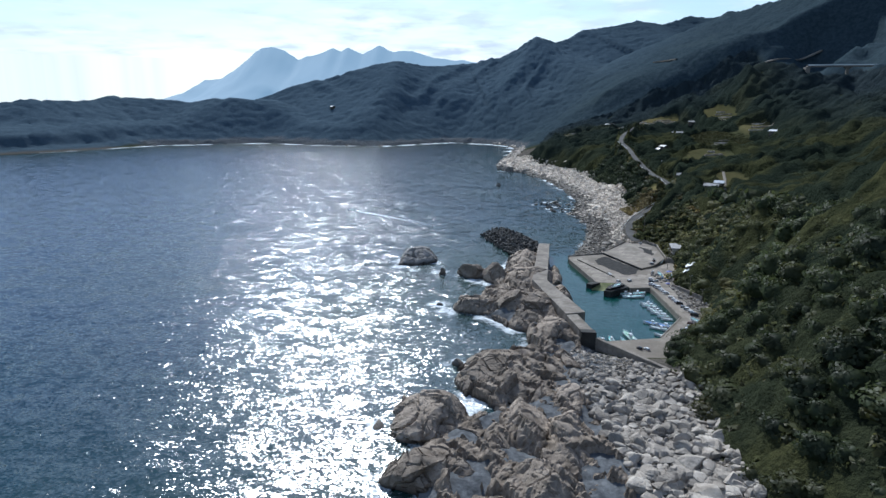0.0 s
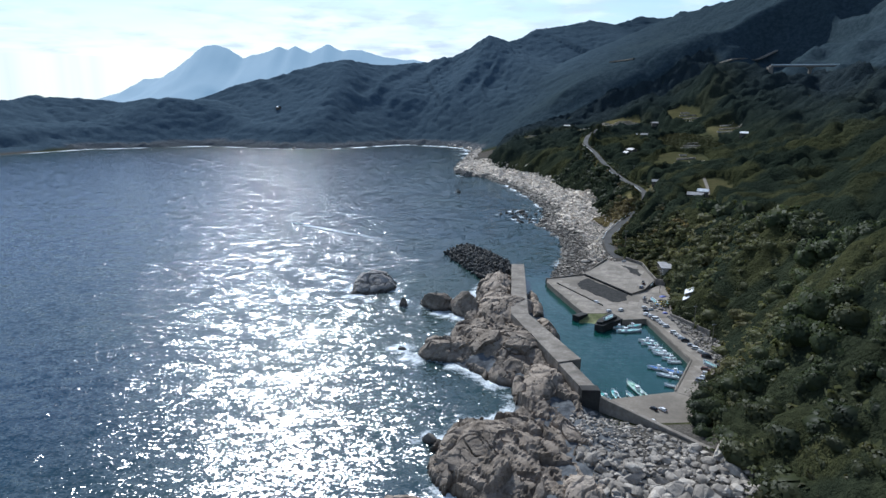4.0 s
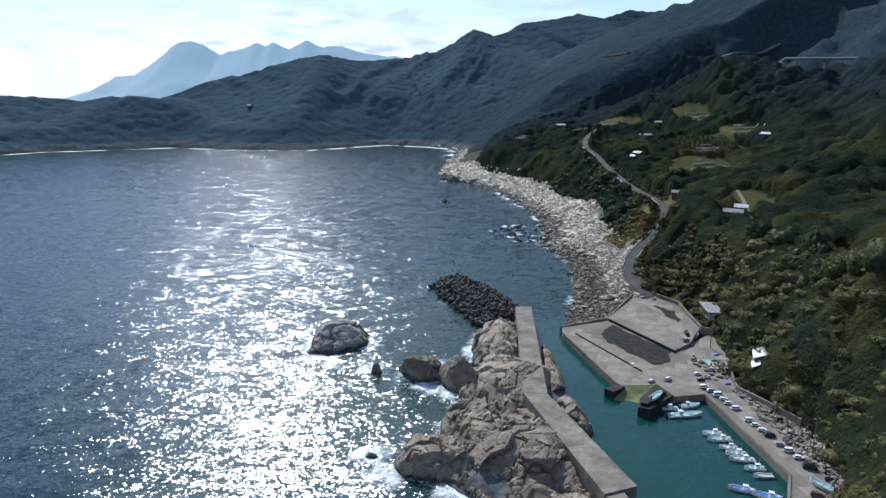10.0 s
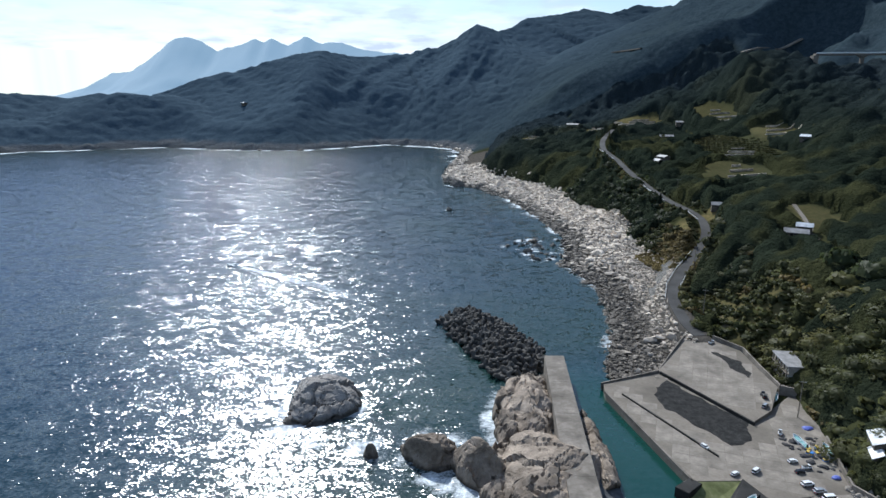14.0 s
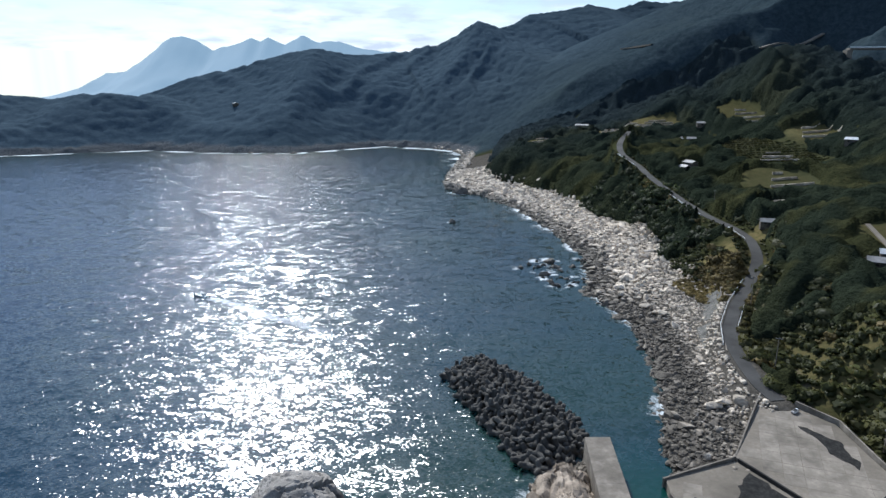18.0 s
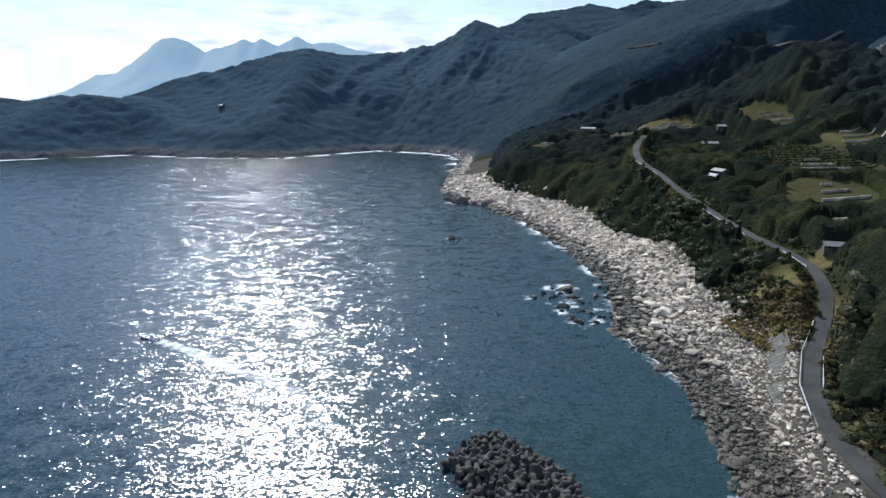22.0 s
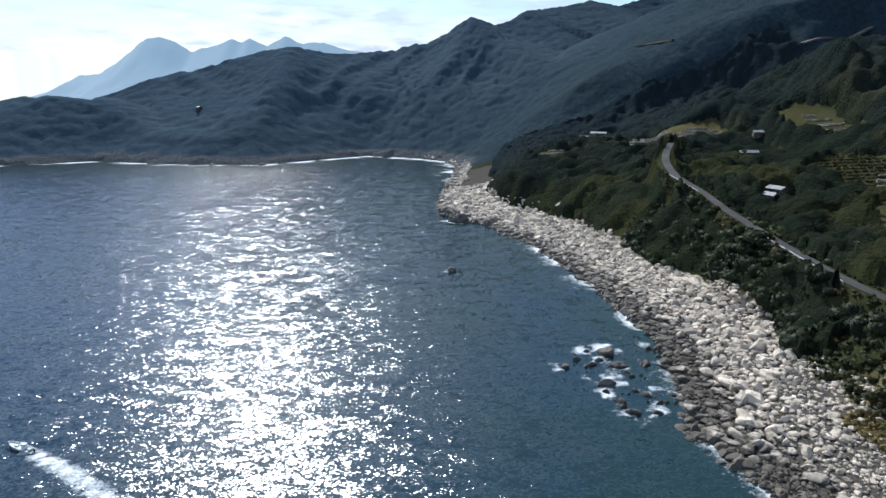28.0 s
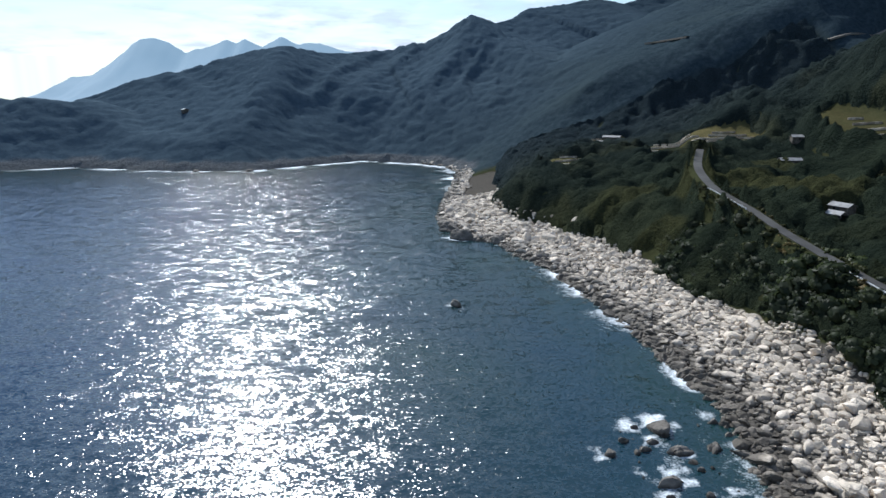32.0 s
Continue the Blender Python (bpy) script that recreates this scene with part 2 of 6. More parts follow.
def water_mat():
    m, nt, b, pos = start_mat("sea_water")
    at = nt.nodes.new("ShaderNodeAttribute")
    at.attribute_name = "water"
    sep = nt.nodes.new("ShaderNodeSeparateColor")
    nt.links.new(at.outputs["Color"], sep.inputs[0])
    shallow, basin, froth = sep.outputs[0], sep.outputs[1], sep.outputs[2]
    col = mixed(nt, shallow, (0.0015, 0.023, 0.074), (0.011, 0.033, 0.027))
    col = mixed(nt, basin, col, (0.008, 0.047, 0.037))
    drift = noise_tex(nt, pos, 0.012, 3.0)
    col = mixed(nt, ramp(nt, drift, 0.3, 0.7), col, mixed(nt, 0.3, col, (0.0, 0.01, 0.03)))
    # froth: torn patches where the swell breaks
    torn = noise_tex(nt, pos, 0.4, 6.0, 0.7)
    lace = noise_tex(nt, pos, 1.5, 5.0, 0.75)
    summed = nt.nodes.new("ShaderNodeMath")
    summed.operation = "MULTIPLY_ADD"
    nt.links.new(torn, summed.inputs[0])
    summed.inputs[1].default_value = 1.6
    nt.links.new(froth, summed.inputs[2])
    second = nt.nodes.new("ShaderNodeMath")
    second.operation = "MULTIPLY_ADD"
    nt.links.new(lace, second.inputs[0])
    second.inputs[1].default_value = 1.4
    nt.links.new(summed.outputs[0], second.inputs[2])
    spray = nt.nodes.new("ShaderNodeMath")
    spray.operation = "MULTIPLY"
    nt.links.new(ramp(nt, second.outputs[0], 2.0, 2.75), spray.inputs[0])
    nt.links.new(ramp(nt, froth, 0.05, 0.3), spray.inputs[1])
    white = spray.outputs[0]
    col = mixed(nt, white, col, (0.82, 0.86, 0.88))
    # swell, wind waves and ripples; the basin lies calm
    calm = nt.nodes.new("ShaderNodeMapRange")
    calm.inputs["To Min"].default_value, calm.inputs["To Max"].default_value = 1.0, 0.25
    nt.links.new(basin, calm.inputs["Value"])
    tilt = None
    for scale, much, detail in ((0.12, 0.3, 1.0), (0.46, 0.52, 2.0), (1.4, 0.78, 2.0)):
        st = nt.nodes.new("ShaderNodeMapping")
        st.inputs["Scale"].default_value = (0.8, 1.25, 1.0)
        st.inputs["Rotation"].default_value = (0, 0, radians(14))
        nt.links.new(pos, st.inputs[0])
        wave = node(nt, "ShaderNodeTexNoise", Scale=scale, Detail=detail, Roughness=0.55)
        nt.links.new(st.outputs[0], wave.inputs["Vector"])
        slope = nt.nodes.new("ShaderNodeVectorMath")
        slope.operation = "MULTIPLY_ADD"
        nt.links.new(wave.outputs["Color"], slope.inputs[0])
        slope.inputs[1].default_value = (1.05 * much, 1.2 * much, 0)
        slope.inputs[2].default_value = (-0.525 * much, -0.6 * much, 0)
        if tilt is None:
            tilt = slope.outputs[0]
        else:
            both_waves = nt.nodes.new("ShaderNodeVectorMath")
            nt.links.new(tilt, both_waves.inputs[0])
            nt.links.new(slope.outputs[0], both_waves.inputs[1])
            tilt = both_waves.outputs[0]
    still = nt.nodes.new("ShaderNodeVectorMath")
    still.operation = "SCALE"
    nt.links.new(tilt, still.inputs[0])
    nt.links.new(calm.outputs[0], still.inputs["Scale"])
    upright = nt.nodes.new("ShaderNodeVectorMath")
    upright.inputs[1].default_value = (0, 0, 1)
    nt.links.new(still.outputs[0], upright.inputs[0])
    unit = nt.nodes.new("ShaderNodeVectorMath")
    unit.operation = "NORMALIZE"
    nt.links.new(upright.outputs[0], unit.inputs[0])
    last = unit.outputs[0]
    nt.nodes.remove(b)
    body, shine, fres, both = [nt.nodes.new(k) for k in ("ShaderNodeBsdfDiffuse", "ShaderNodeBsdfGlossy", "ShaderNodeFresnel", "ShaderNodeMixShader")]
    nt.links.new(col, body.inputs["Color"])
    shine.distribution = "BECKMANN"
    shine.inputs["Roughness"].default_value = 0.2
    fres.inputs["IOR"].default_value = 1.53
    for n in (shine, fres):
        nt.links.new(last, n.inputs["Normal"])
    dull = nt.nodes.new("ShaderNodeMath")  # froth does not mirror
    dull.operation = "MULTIPLY"
    nt.links.new(fres.outputs[0], dull.inputs[0])
    nt.links.new(ramp(nt, white, 1.0, 0.0), dull.inputs[1])
    nt.links.new(dull.outputs[0], both.inputs[0])
    nt.links.new(body.outputs[0], both.inputs[1])
    # ripples too fine to see spread part of the gleam
    ripple, gleam = nt.nodes.new("ShaderNodeBsdfGlossy"), nt.nodes.new("ShaderNodeMixShader")
    ripple.distribution = "BECKMANN"
    ripple.inputs["Roughness"].default_value = 0.42
    gleam.inputs[0].default_value = 0.02
    nt.links.new(shine.outputs[0], gleam.inputs[1])
    nt.links.new(ripple.outputs[0], gleam.inputs[2])
    nt.links.new(gleam.outputs[0], both.inputs[2])
    nt.links.new(both.outputs[0], nt.nodes["Material Output"].inputs[0])
    return m


def rock_mat(name, c1, c2, wet=1.2, vary=0.15, grain=0.9):
    """Weathered granite: blotches, cracks, and a dark wet band above the water."""
    m, nt, b, pos = start_mat(name)
    fine = noise_tex(nt, pos, grain * 3, 6.0, 0.65)
    broad = noise_tex(nt, pos, grain * 0.25, 5.0, 0.6)
    col = mixed(nt, ramp(nt, broad, 0.32, 0.68), c1, c2)
    col = mixed(nt, ramp(nt, fine, 0.55, 0.75), col, tuple(0.5 * v for v in c1))
    isl = nt.nodes.new("ShaderNodeNewGeometry").outputs["Random Per Island"]
    obr = nt.nodes.new("ShaderNodeObjectInfo").outputs["Random"]
    for s in (isl, obr):
        hsv = nt.nodes.new("ShaderNodeHueSaturation")
        r = nt.nodes.new("ShaderNodeMapRange")
        r.inputs["To Min"].default_value, r.inputs["To Max"].default_value = 1 - vary, 1 + vary
        nt.links.new(s, r.inputs["Value"])
        nt.links.new(r.outputs[0], hsv.inputs["Value"])
        nt.links.new(col, hsv.inputs["Color"])
        col = hsv.outputs[0]
    sep = nt.nodes.new("ShaderNodeSeparateXYZ")
    nt.links.new(pos, sep.inputs[0])
    edge = nt.nodes.new("ShaderNodeMath")
    edge.operation = "MULTIPLY_ADD"
    nt.links.new(noise_tex(nt, pos, 0.4, 4.0), edge.inputs[0])
    edge.inputs[1].default_value = -2.2
    nt.links.new(sep.outputs["Z"], edge.inputs[2])
    damp = ramp(nt, edge.outputs[0], wet - 0.9, wet - 2.0)
    col = mixed(nt, damp, col, mixed(nt, 0.82, col, (0.022, 0.019, 0.015)))
    nt.links.new(col, b.inputs["Base Color"])
    r = nt.nodes.new("ShaderNodeMapRange")
    r.inputs["To Min"].default_value, r.inputs["To Max"].default_value = 0.9, 0.6
    b.inputs["Specular IOR Level"].default_value = 0.12
    nt.links.new(damp, r.inputs["Value"])
    nt.links.new(r.outputs[0], b.inputs["Roughness"])
    crack = node(nt, "ShaderNodeTexVoronoi", Scale=0.16)
    crack.feature = "DISTANCE_TO_EDGE"
    warp = nt.nodes.new("ShaderNodeVectorMath")
    warp.operation = "ADD"
    wob = node(nt, "ShaderNodeTexNoise", Scale=0.22, Detail=6.0)
    nt.links.new(pos, wob.inputs["Vector"])
    nt.links.new(pos, warp.inputs[0])
    far = nt.nodes.new("ShaderNodeVectorMath")
    far.operation = "SCALE"
    far.inputs["Scale"].default_value = 7.0
    nt.links.new(wob.outputs["Color"], far.inputs[0])
    nt.links.new(far.outputs[0], warp.inputs[1])
    nt.links.new(warp.outputs[0], crack.inputs["Vector"])
    bp = node(nt, "ShaderNodeBump", Strength=0.45, Distance=0.4)
    nt.links.new(ramp(nt, crack.outputs["Distance"], 0.0, 0.07), bp.inputs["Height"])
    bq = node(nt, "ShaderNodeBump", Strength=0.5, Distance=0.22)
    nt.links.new(fine, bq.inputs["Height"])
    nt.links.new(bp.outputs[0], bq.inputs["Normal"])
    # joint sets: long thin steps that run through the rock
    lay = nt.nodes.new("ShaderNodeMapping")
    lay.inputs["Rotation"].default_value = (radians(28), radians(-34), radians(20))
    lay.inputs["Scale"].default_value = (0.25, 0.35, 2.4)
    nt.links.new(pos, lay.inputs[0])
    br = node(nt, "ShaderNodeBump", Strength=0.5, Distance=0.4)
    nt.links.new(noise_tex(nt, lay.outputs[0], 0.8, 5.0, 0.62), br.inputs["Height"])
    nt.links.new(bq.outputs[0], br.inputs["Normal"])
    nt.links.new(br.outputs[0], b.inputs["Normal"])
    return m


M_WATER = water_mat()
M_ROCK = rock_mat("headland_granite", (0.115, 0.092, 0.07), (0.33, 0.275, 0.218))
M_STONE = rock_mat("beach_granite", (0.32, 0.276, 0.218), (0.6, 0.52, 0.425), wet=2.8, vary=0.33)
M_COVE = rock_mat("cove_granite", (0.16, 0.14, 0.116), (0.31, 0.28, 0.24), wet=1.6, vary=0.3)
M_SEAROCK = rock_mat("grey_sea_granite", (0.14, 0.128, 0.115), (0.29, 0.27, 0.245), wet=1.8)
M_DARKROCK = rock_mat("sea_worn_rock", (0.1, 0.09, 0.078), (0.2, 0.18, 0.155), wet=1.0)
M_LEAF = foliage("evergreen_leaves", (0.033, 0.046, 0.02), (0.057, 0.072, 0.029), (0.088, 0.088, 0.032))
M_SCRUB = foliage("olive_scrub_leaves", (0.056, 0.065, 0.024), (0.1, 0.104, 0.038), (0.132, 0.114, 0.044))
M_REVET = mat("revetment_concrete", (0.12, 0.115, 0.102), (0.185, 0.177, 0.16), grain=1.5, stain=0.3, rough=0.9, vary=0.12)
M_DRY = foliage("dry_grass", (0.15, 0.118, 0.046), (0.24, 0.185, 0.072), (0.13, 0.12, 0.045))
M_BARK = mat("bark", (0.09, 0.07, 0.05), (0.16, 0.13, 0.1), grain=4, rough=0.9)
M_CONC = mat("weathered_concrete", (0.175, 0.153, 0.124), (0.3, 0.265, 0.225), grain=0.8, stain=0.16, rough=0.9, bump=0.3)
M_CONC2 = mat("pale_concrete", (0.19, 0.165, 0.132), (0.27, 0.236, 0.194), grain=1.2, stain=0.05, rough=0.9, bump=0.2)
M_DARKCONC = mat("dark_wet_concrete", (0.028, 0.027, 0.025), (0.06, 0.057, 0.052), grain=1.2, stain=0.15, rough=0.8, bump=0.3)
M_ASPHALT = mat("asphalt", (0.06, 0.058, 0.056), (0.09, 0.088, 0.083), grain=3.0, stain=0.08, rough=0.9, bump=0.2, depth=0.02)
M_TETRA = mat("tetrapod_concrete", (0.06, 0.056, 0.05), (0.125, 0.118, 0.106), grain=1.0, stain=0.2, rough=0.85, bump=0.4, vary=0.3)

# ---- the lie of the land ----
COAST_NEAR = [(30, -400), (12, 0), (-8, 118), (-12, 150), (4, 168), (17, 178), (6, 196), (7, 210), (22, 221), (25, 234), (13, 246), (2, 258), (6, 280),
              (12, 300), (20, 330), (32, 360), (40, 366), (46, 364), (46, 338), (48, 308), (47, 280), (47, 245), (50, 222), (76, 228),
              (92, 253), (90, 297), (76, 296), (66, 292), (66, 303), (60, 346), (58, 355)]
COAST_FAR = [(60, 371), (68, 387), (75, 405), (79, 425), (83, 455), (80, 483), (76, 498), (82, 512), (93, 564), (91, 588), (88, 640),
             (84, 667), (76, 717), (62, 752), (60, 775), (42, 786), (28, 829), (27, 877), (44, 986), (65, 1140), (52, 1200), (17, 1238),
             (-60, 1281), (-116, 1234), (-188, 1172), (-283, 1178), (-420, 1225), (-490, 1194), (-600, 1140), (-675, 1011), (-740, 932),
             (-900, 850), (-1500, 760), (-2700, 900), (-2700, 4950), (4200, 4950), (4200, -400)]
LAND = np.array(COAST_NEAR + COAST_FAR, float)
RIDGES = [  # crest lines: places and heights, and how steeply the flanks fall
    (0.42, [(-530, 1500, 83), (-442, 1530, 118), (-354, 1550, 133), (-241, 1570, 166), (-207, 1570, 172), (-137, 1600, 160),
            (-40, 1640, 166), (38, 1640, 181), (91, 1640, 214), (120, 1640, 231), (178, 1680, 228), (257, 1750, 256), (334, 1780, 268),
            (404, 1800, 292), (488, 1850, 289), (592, 1900, 306), (676, 1900, 319), (798, 1900, 344)]),
    (0.4, [(-900, 1150, 72), (-853, 1150, 79), (-788, 1210, 75), (-767, 1300, 86), (-700, 1330, 80), (-640, 1370, 74), (-530, 1340, 90),
           (-488, 1330, 92), (-450, 1380, 80), (-530, 1500, 83)]),
    (0.5, [(526, 1500, 268), (579, 1400, 275), (640, 1250, 290), (800, 950, 390), (1000, 600, 420), (1100, 0, 420)]),
    (0.5, [(-1500, 1000, 60), (-1200, 1100, 66), (-900, 1150, 72)]),
]


def way_off(x, y, line, closed=False):
    """Distance of points from a polyline, and how far along it (in corners) the nearest place lies."""
    line = np.asarray(line, float)[:, :2]
    ends = np.r_[line, line[:1]] if closed else line
    best, along = np.full(len(x), 1e18), np.zeros(len(x))
    for n in range(len(ends) - 1):
        a, v = ends[n], ends[n + 1] - ends[n]
        s = np.clip(((x - a[0]) * v[0] + (y - a[1]) * v[1]) / (v @ v), 0, 1)
        d = (x - a[0] - s * v[0]) ** 2 + (y - a[1] - s * v[1]) ** 2
        near = d < best
        best, along = np.where(near, d, best), np.where(near, n + s, along)
    return np.sqrt(best), along


def inside(x, y, poly):
    poly = np.asarray(poly, float)
    odd = np.zeros(len(x), bool)
    for (ax, ay), (bx, by) in zip(poly, np.roll(poly, -1, 0)):
        if ay != by:
            odd ^= ((ay > y) != (by > y)) & (x < (bx - ax) * (y - ay) / (by - ay) + ax)
    return odd


def inland(x, y):
    d, _ = way_off(x, y, LAND, True)
    return np.where(inside(x, y, LAND), d, -d)


ROAD = [(100, 384, 5.0), (98.9, 392, 5.8), (100.3, 404, 6.8), (103, 417.5, 7.6), (109.3, 433, 8.6), (120, 450, 10.5), (134, 467, 14.3), (146, 484, 19.8), (151.5, 502, 23.5), (152, 520, 25.2),
        (149, 545, 26.5), (150, 575, 28.5), (151, 605, 31), (154, 646, 34.3), (156, 672, 38), (153, 705, 43), (165, 750, 48), (190, 800, 54)]
ROAD_A = np.array(ROAD, float)
FOOTPATH = [(177, 464), (172, 445), (165, 425), (158, 402), (151, 379)]
FIELDS = [  # cleared terraces: place, half sizes, how tawny the grass is, height
    (243, 652, 34, 48, 0.1, 46.3), (125, 880, 25, 17, 0.35, 36.9), (195, 856, 36, 20, 0.4, 47), (238, 864, 26, 28, 0.5, 57), (284, 785, 20, 42, 0.22, 69.9),
    (205, 577, 20, 26, 0.2, 39.3), (288, 686, 17, 20, 0.4, 59.6), (178, 450, 11, 16, 0.25, 35.7), (176, 526, 13, 11, 0.5, 34.3),
    (197, 1008, 24, 14, 0.6, 43.9), (187, 656, 9, 9, 0.5, 37.1), (159, 428, 8, 8, 0.3, 30.5), (160, 506, 8, 7, 0.7, 28.7)]
EAST_EDGE = ([100, 150, 190, 215, 232, 250, 270, 285, 297, 310, 335, 360, 385, 400], [69, 67.5, 74, 77, 84, 99, 105, 102, 98, 104, 109, 114, 111, 106])


def land_height(x, y, rough=True):
    x, y = np.asarray(x, float), np.asarray(y, float)
    d = inland(x, y)
    p = np.c_[x, y]
    # the shingle shore north of the harbour, its cliff and the hillside above
    wob = 5 * vnoise(p / 45, 3)
    shore = np.interp(d + wob * smooth(20, 40, d), [-200, -60, -12, 0, 15, 40, 58, 110, 170, 320, 600, 1200], [-40, -16, -4, 0, 2.0, 6.5, 24, 41, 50, 100, 215, 520])
    far = np.interp(d, [-200, -60, -12, 0, 10, 40, 200, 500, 1500], [-40, -16, -4, 0, 3, 18, 110, 290, 900])
    shore = shore + (far - shore) * smooth(1050, 1180, y)
    # the harbour flat and the steep bank behind it
    e = x - np.interp(y, *EAST_EDGE)
    bank = 1.6 + np.interp(e, [-60, 0, 4, 40, 80, 200, 500], [0, 0.2, 3, 40, 62, 122, 265])
    low = np.interp(d, [-60, -12, 0, 3, 12], [-16, -5, -1.2, 0.6, 1.6])
    platform = smooth(50, 40, x) * smooth(368, 356, y) * smooth(0, 9, d) * (0.6 + 1.5 * fbm(p / 11, 4, 41) + 0.9 * np.abs(fbm(p / 3.5, 3, 42)))
    south = np.where(e > -2, np.maximum(bank, 0), np.minimum(low, bank)) + platform
    field = smooth(214, 200, y) * smooth(30, 44, x) * smooth(8, 0, e)
    south = south + field * (1.2 + 0.06 * np.clip(x - 38, 0, 40))
    z = south + (shore - south) * smooth(372, 402, y)
    z = z + 26 * np.exp(-((x - 340) ** 2 + (y - 835) ** 2) / 48**2)
    crest = np.full(len(x), -50.0)
    for slope, line in RIDGES:
        off, s = way_off(x, y, line)
        top = np.interp(s, np.arange(len(line)), [q[2] for q in line])
        crest = np.maximum(crest, top - slope * off + 0.00025 * np.minimum(off, 800) ** 2)
    crest = np.where(crest < 40, 40 + (crest - 40) * 0.2, crest)
    k = 14.0
    h = np.clip(0.5 + 0.5 * (crest - z) / k, 0, 1)
    z = np.where(d > 30, crest + (z - crest) * h - k * h * (1 - h), z)
    if rough:
        amp = smooth(20, 110, z) * smooth(6, 60, crest - z + 25)
        gully = 1 - np.abs(fbm(p / 190, 4, 11))
        # long spurs that run down from the crests of the far mountains
        bent = np.c_[x / 150 + 0.8 * vnoise(p / 340, 15), y / 560]
        spur = 1 - np.abs(fbm(bent, 2, 16)) + 0.3 * (0.5 - np.abs(fbm(bent * (2.7, 2.2), 3, 17)))
        hills, mounts = (gully - 0.75) * 48 + 5 * fbm(p / 32, 3, 5), (spur - 0.75) * 42 + 2 * fbm(p / 40, 2, 5)
        z = z + amp * (hills + (mounts - hills) * np.maximum(smooth(1060, 1160, y), smooth(500, 600, x)))
        z = z + smooth(3, 14, z) * 0.9 * fbm(p / 9, 2, 8)
    # terraced fields lie flatter than the slopes round them
    for cx, cy, rx, ry, _, level in FIELDS:
        w = smooth(1.35, 0.85, np.hypot((x - cx) / rx, (y - cy) / ry))
        z = z + (level + 0.2 * (y - cy) + 0.03 * (x - cx) - z) * w
    # road bench
    off, s = way_off(x, y, ROAD_A)
    bench = np.interp(s, np.arange(len(ROAD_A)), ROAD_A[:, 2]) - 0.15
    w = smooth(9, 4.2, off)
    return z + (bench - z) * w


def spaced(*runs):
    """A line of places: runs of (from, to, step)."""
    out = []
    for a, b, step in runs:
        out += list(np.arange(a, b - 1e-6, step))
    return np.array(out + [runs[-1][1]], float)


def grid_faces(nx, ny):
    i, j = np.meshgrid(np.arange(nx - 1), np.arange(ny - 1))
    a = (j * nx + i).ravel()
    return np.c_[a, a + 1, a + nx + 1, a + nx]


def ground_mat():
    """Leaf litter and grass on the slopes, shade-dark shingle bed by the shore, haze tinted into the far woods."""
    m, nt, b, pos = start_mat("hillside_soil")
    sep = nt.nodes.new("ShaderNodeSeparateXYZ")
    nt.links.new(pos, sep.inputs[0])
    leaf = mixed(nt, ramp(nt, noise_tex(nt, pos, 0.12, 6.0, 0.65), 0.35, 0.65), (0.024, 0.026, 0.012), (0.046, 0.048, 0.022))
    leaf = mixed(nt, ramp(nt, noise_tex(nt, pos, 0.006, 4.0), 0.52, 0.66), leaf, (0.05, 0.055, 0.028))
    # bed darkened so that gaps between the shore stones look shaded
    shaded_bed = mixed(nt, ramp(nt, noise_tex(nt, pos, 1.4, 5.0), 0.35, 0.65), (0.05, 0.045, 0.038), (0.11, 0.1, 0.086))
    at = nt.nodes.new("ShaderNodeAttribute")
    at.attribute_name = "cover"
    cov = nt.nodes.new("ShaderNodeSeparateColor")
    nt.links.new(at.outputs["Color"], cov.inputs[0])
    rock = mixed(nt, ramp(nt, noise_tex(nt, pos, 0.4, 6.0, 0.65), 0.35, 0.65), (0.05, 0.053, 0.057), (0.14, 0.146, 0.152))
    dry = mixed(nt, ramp(nt, noise_tex(nt, pos, 0.5, 5.0, 0.65), 0.35, 0.65), (0.12, 0.11, 0.045), (0.22, 0.17, 0.08))
    edge = nt.nodes.new("ShaderNodeMath")
    edge.operation = "MULTIPLY_ADD"
    nt.links.new(noise_tex(nt, pos, 0.15, 4.0), edge.inputs[0])
    edge.inputs[1].default_value = 0.5
    nt.links.new(cov.outputs[0], edge.inputs[2])
    col = mixed(nt, ramp(nt, edge.outputs[0], 0.65, 0.85), leaf, shaded_bed)
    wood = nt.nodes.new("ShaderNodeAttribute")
    wood.attribute_name = "far_wood_haze"
    # distance haze is put into these crown colours as blue
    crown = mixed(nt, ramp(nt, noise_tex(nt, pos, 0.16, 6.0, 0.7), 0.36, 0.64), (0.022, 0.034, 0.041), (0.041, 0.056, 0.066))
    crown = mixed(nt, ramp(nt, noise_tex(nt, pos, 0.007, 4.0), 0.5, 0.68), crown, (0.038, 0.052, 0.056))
    broad_tone = nt.nodes.new("ShaderNodeAttribute")
    broad_tone.attribute_name = "broad_tone"
    # more haze painted in: paler, bluer crowns far off to the left
    crown = mixed(nt, broad_tone.outputs["Fac"], crown, mixed(nt, ramp(nt, noise_tex(nt, pos, 0.1, 6.0, 0.7), 0.36, 0.64), (0.05, 0.072, 0.093), (0.072, 0.099, 0.122)))
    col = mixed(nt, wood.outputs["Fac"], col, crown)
    col = mixed(nt, cov.outputs[1], col, rock)
    col = mixed(nt, cov.outputs[2], col, dry)
    nt.links.new(col, b.inputs["Base Color"])
    b.inputs["Roughness"].default_value = 0.95
    b.inputs["Specular IOR Level"].default_value = 0.0
    bp = node(nt, "ShaderNodeBump", Strength=0.5, Distance=2.0)
    nt.links.new(noise_tex(nt, pos, 0.14, 5.0, 0.6), bp.inputs["Height"])
    nt.links.new(bp.outputs[0], b.inputs["Normal"])
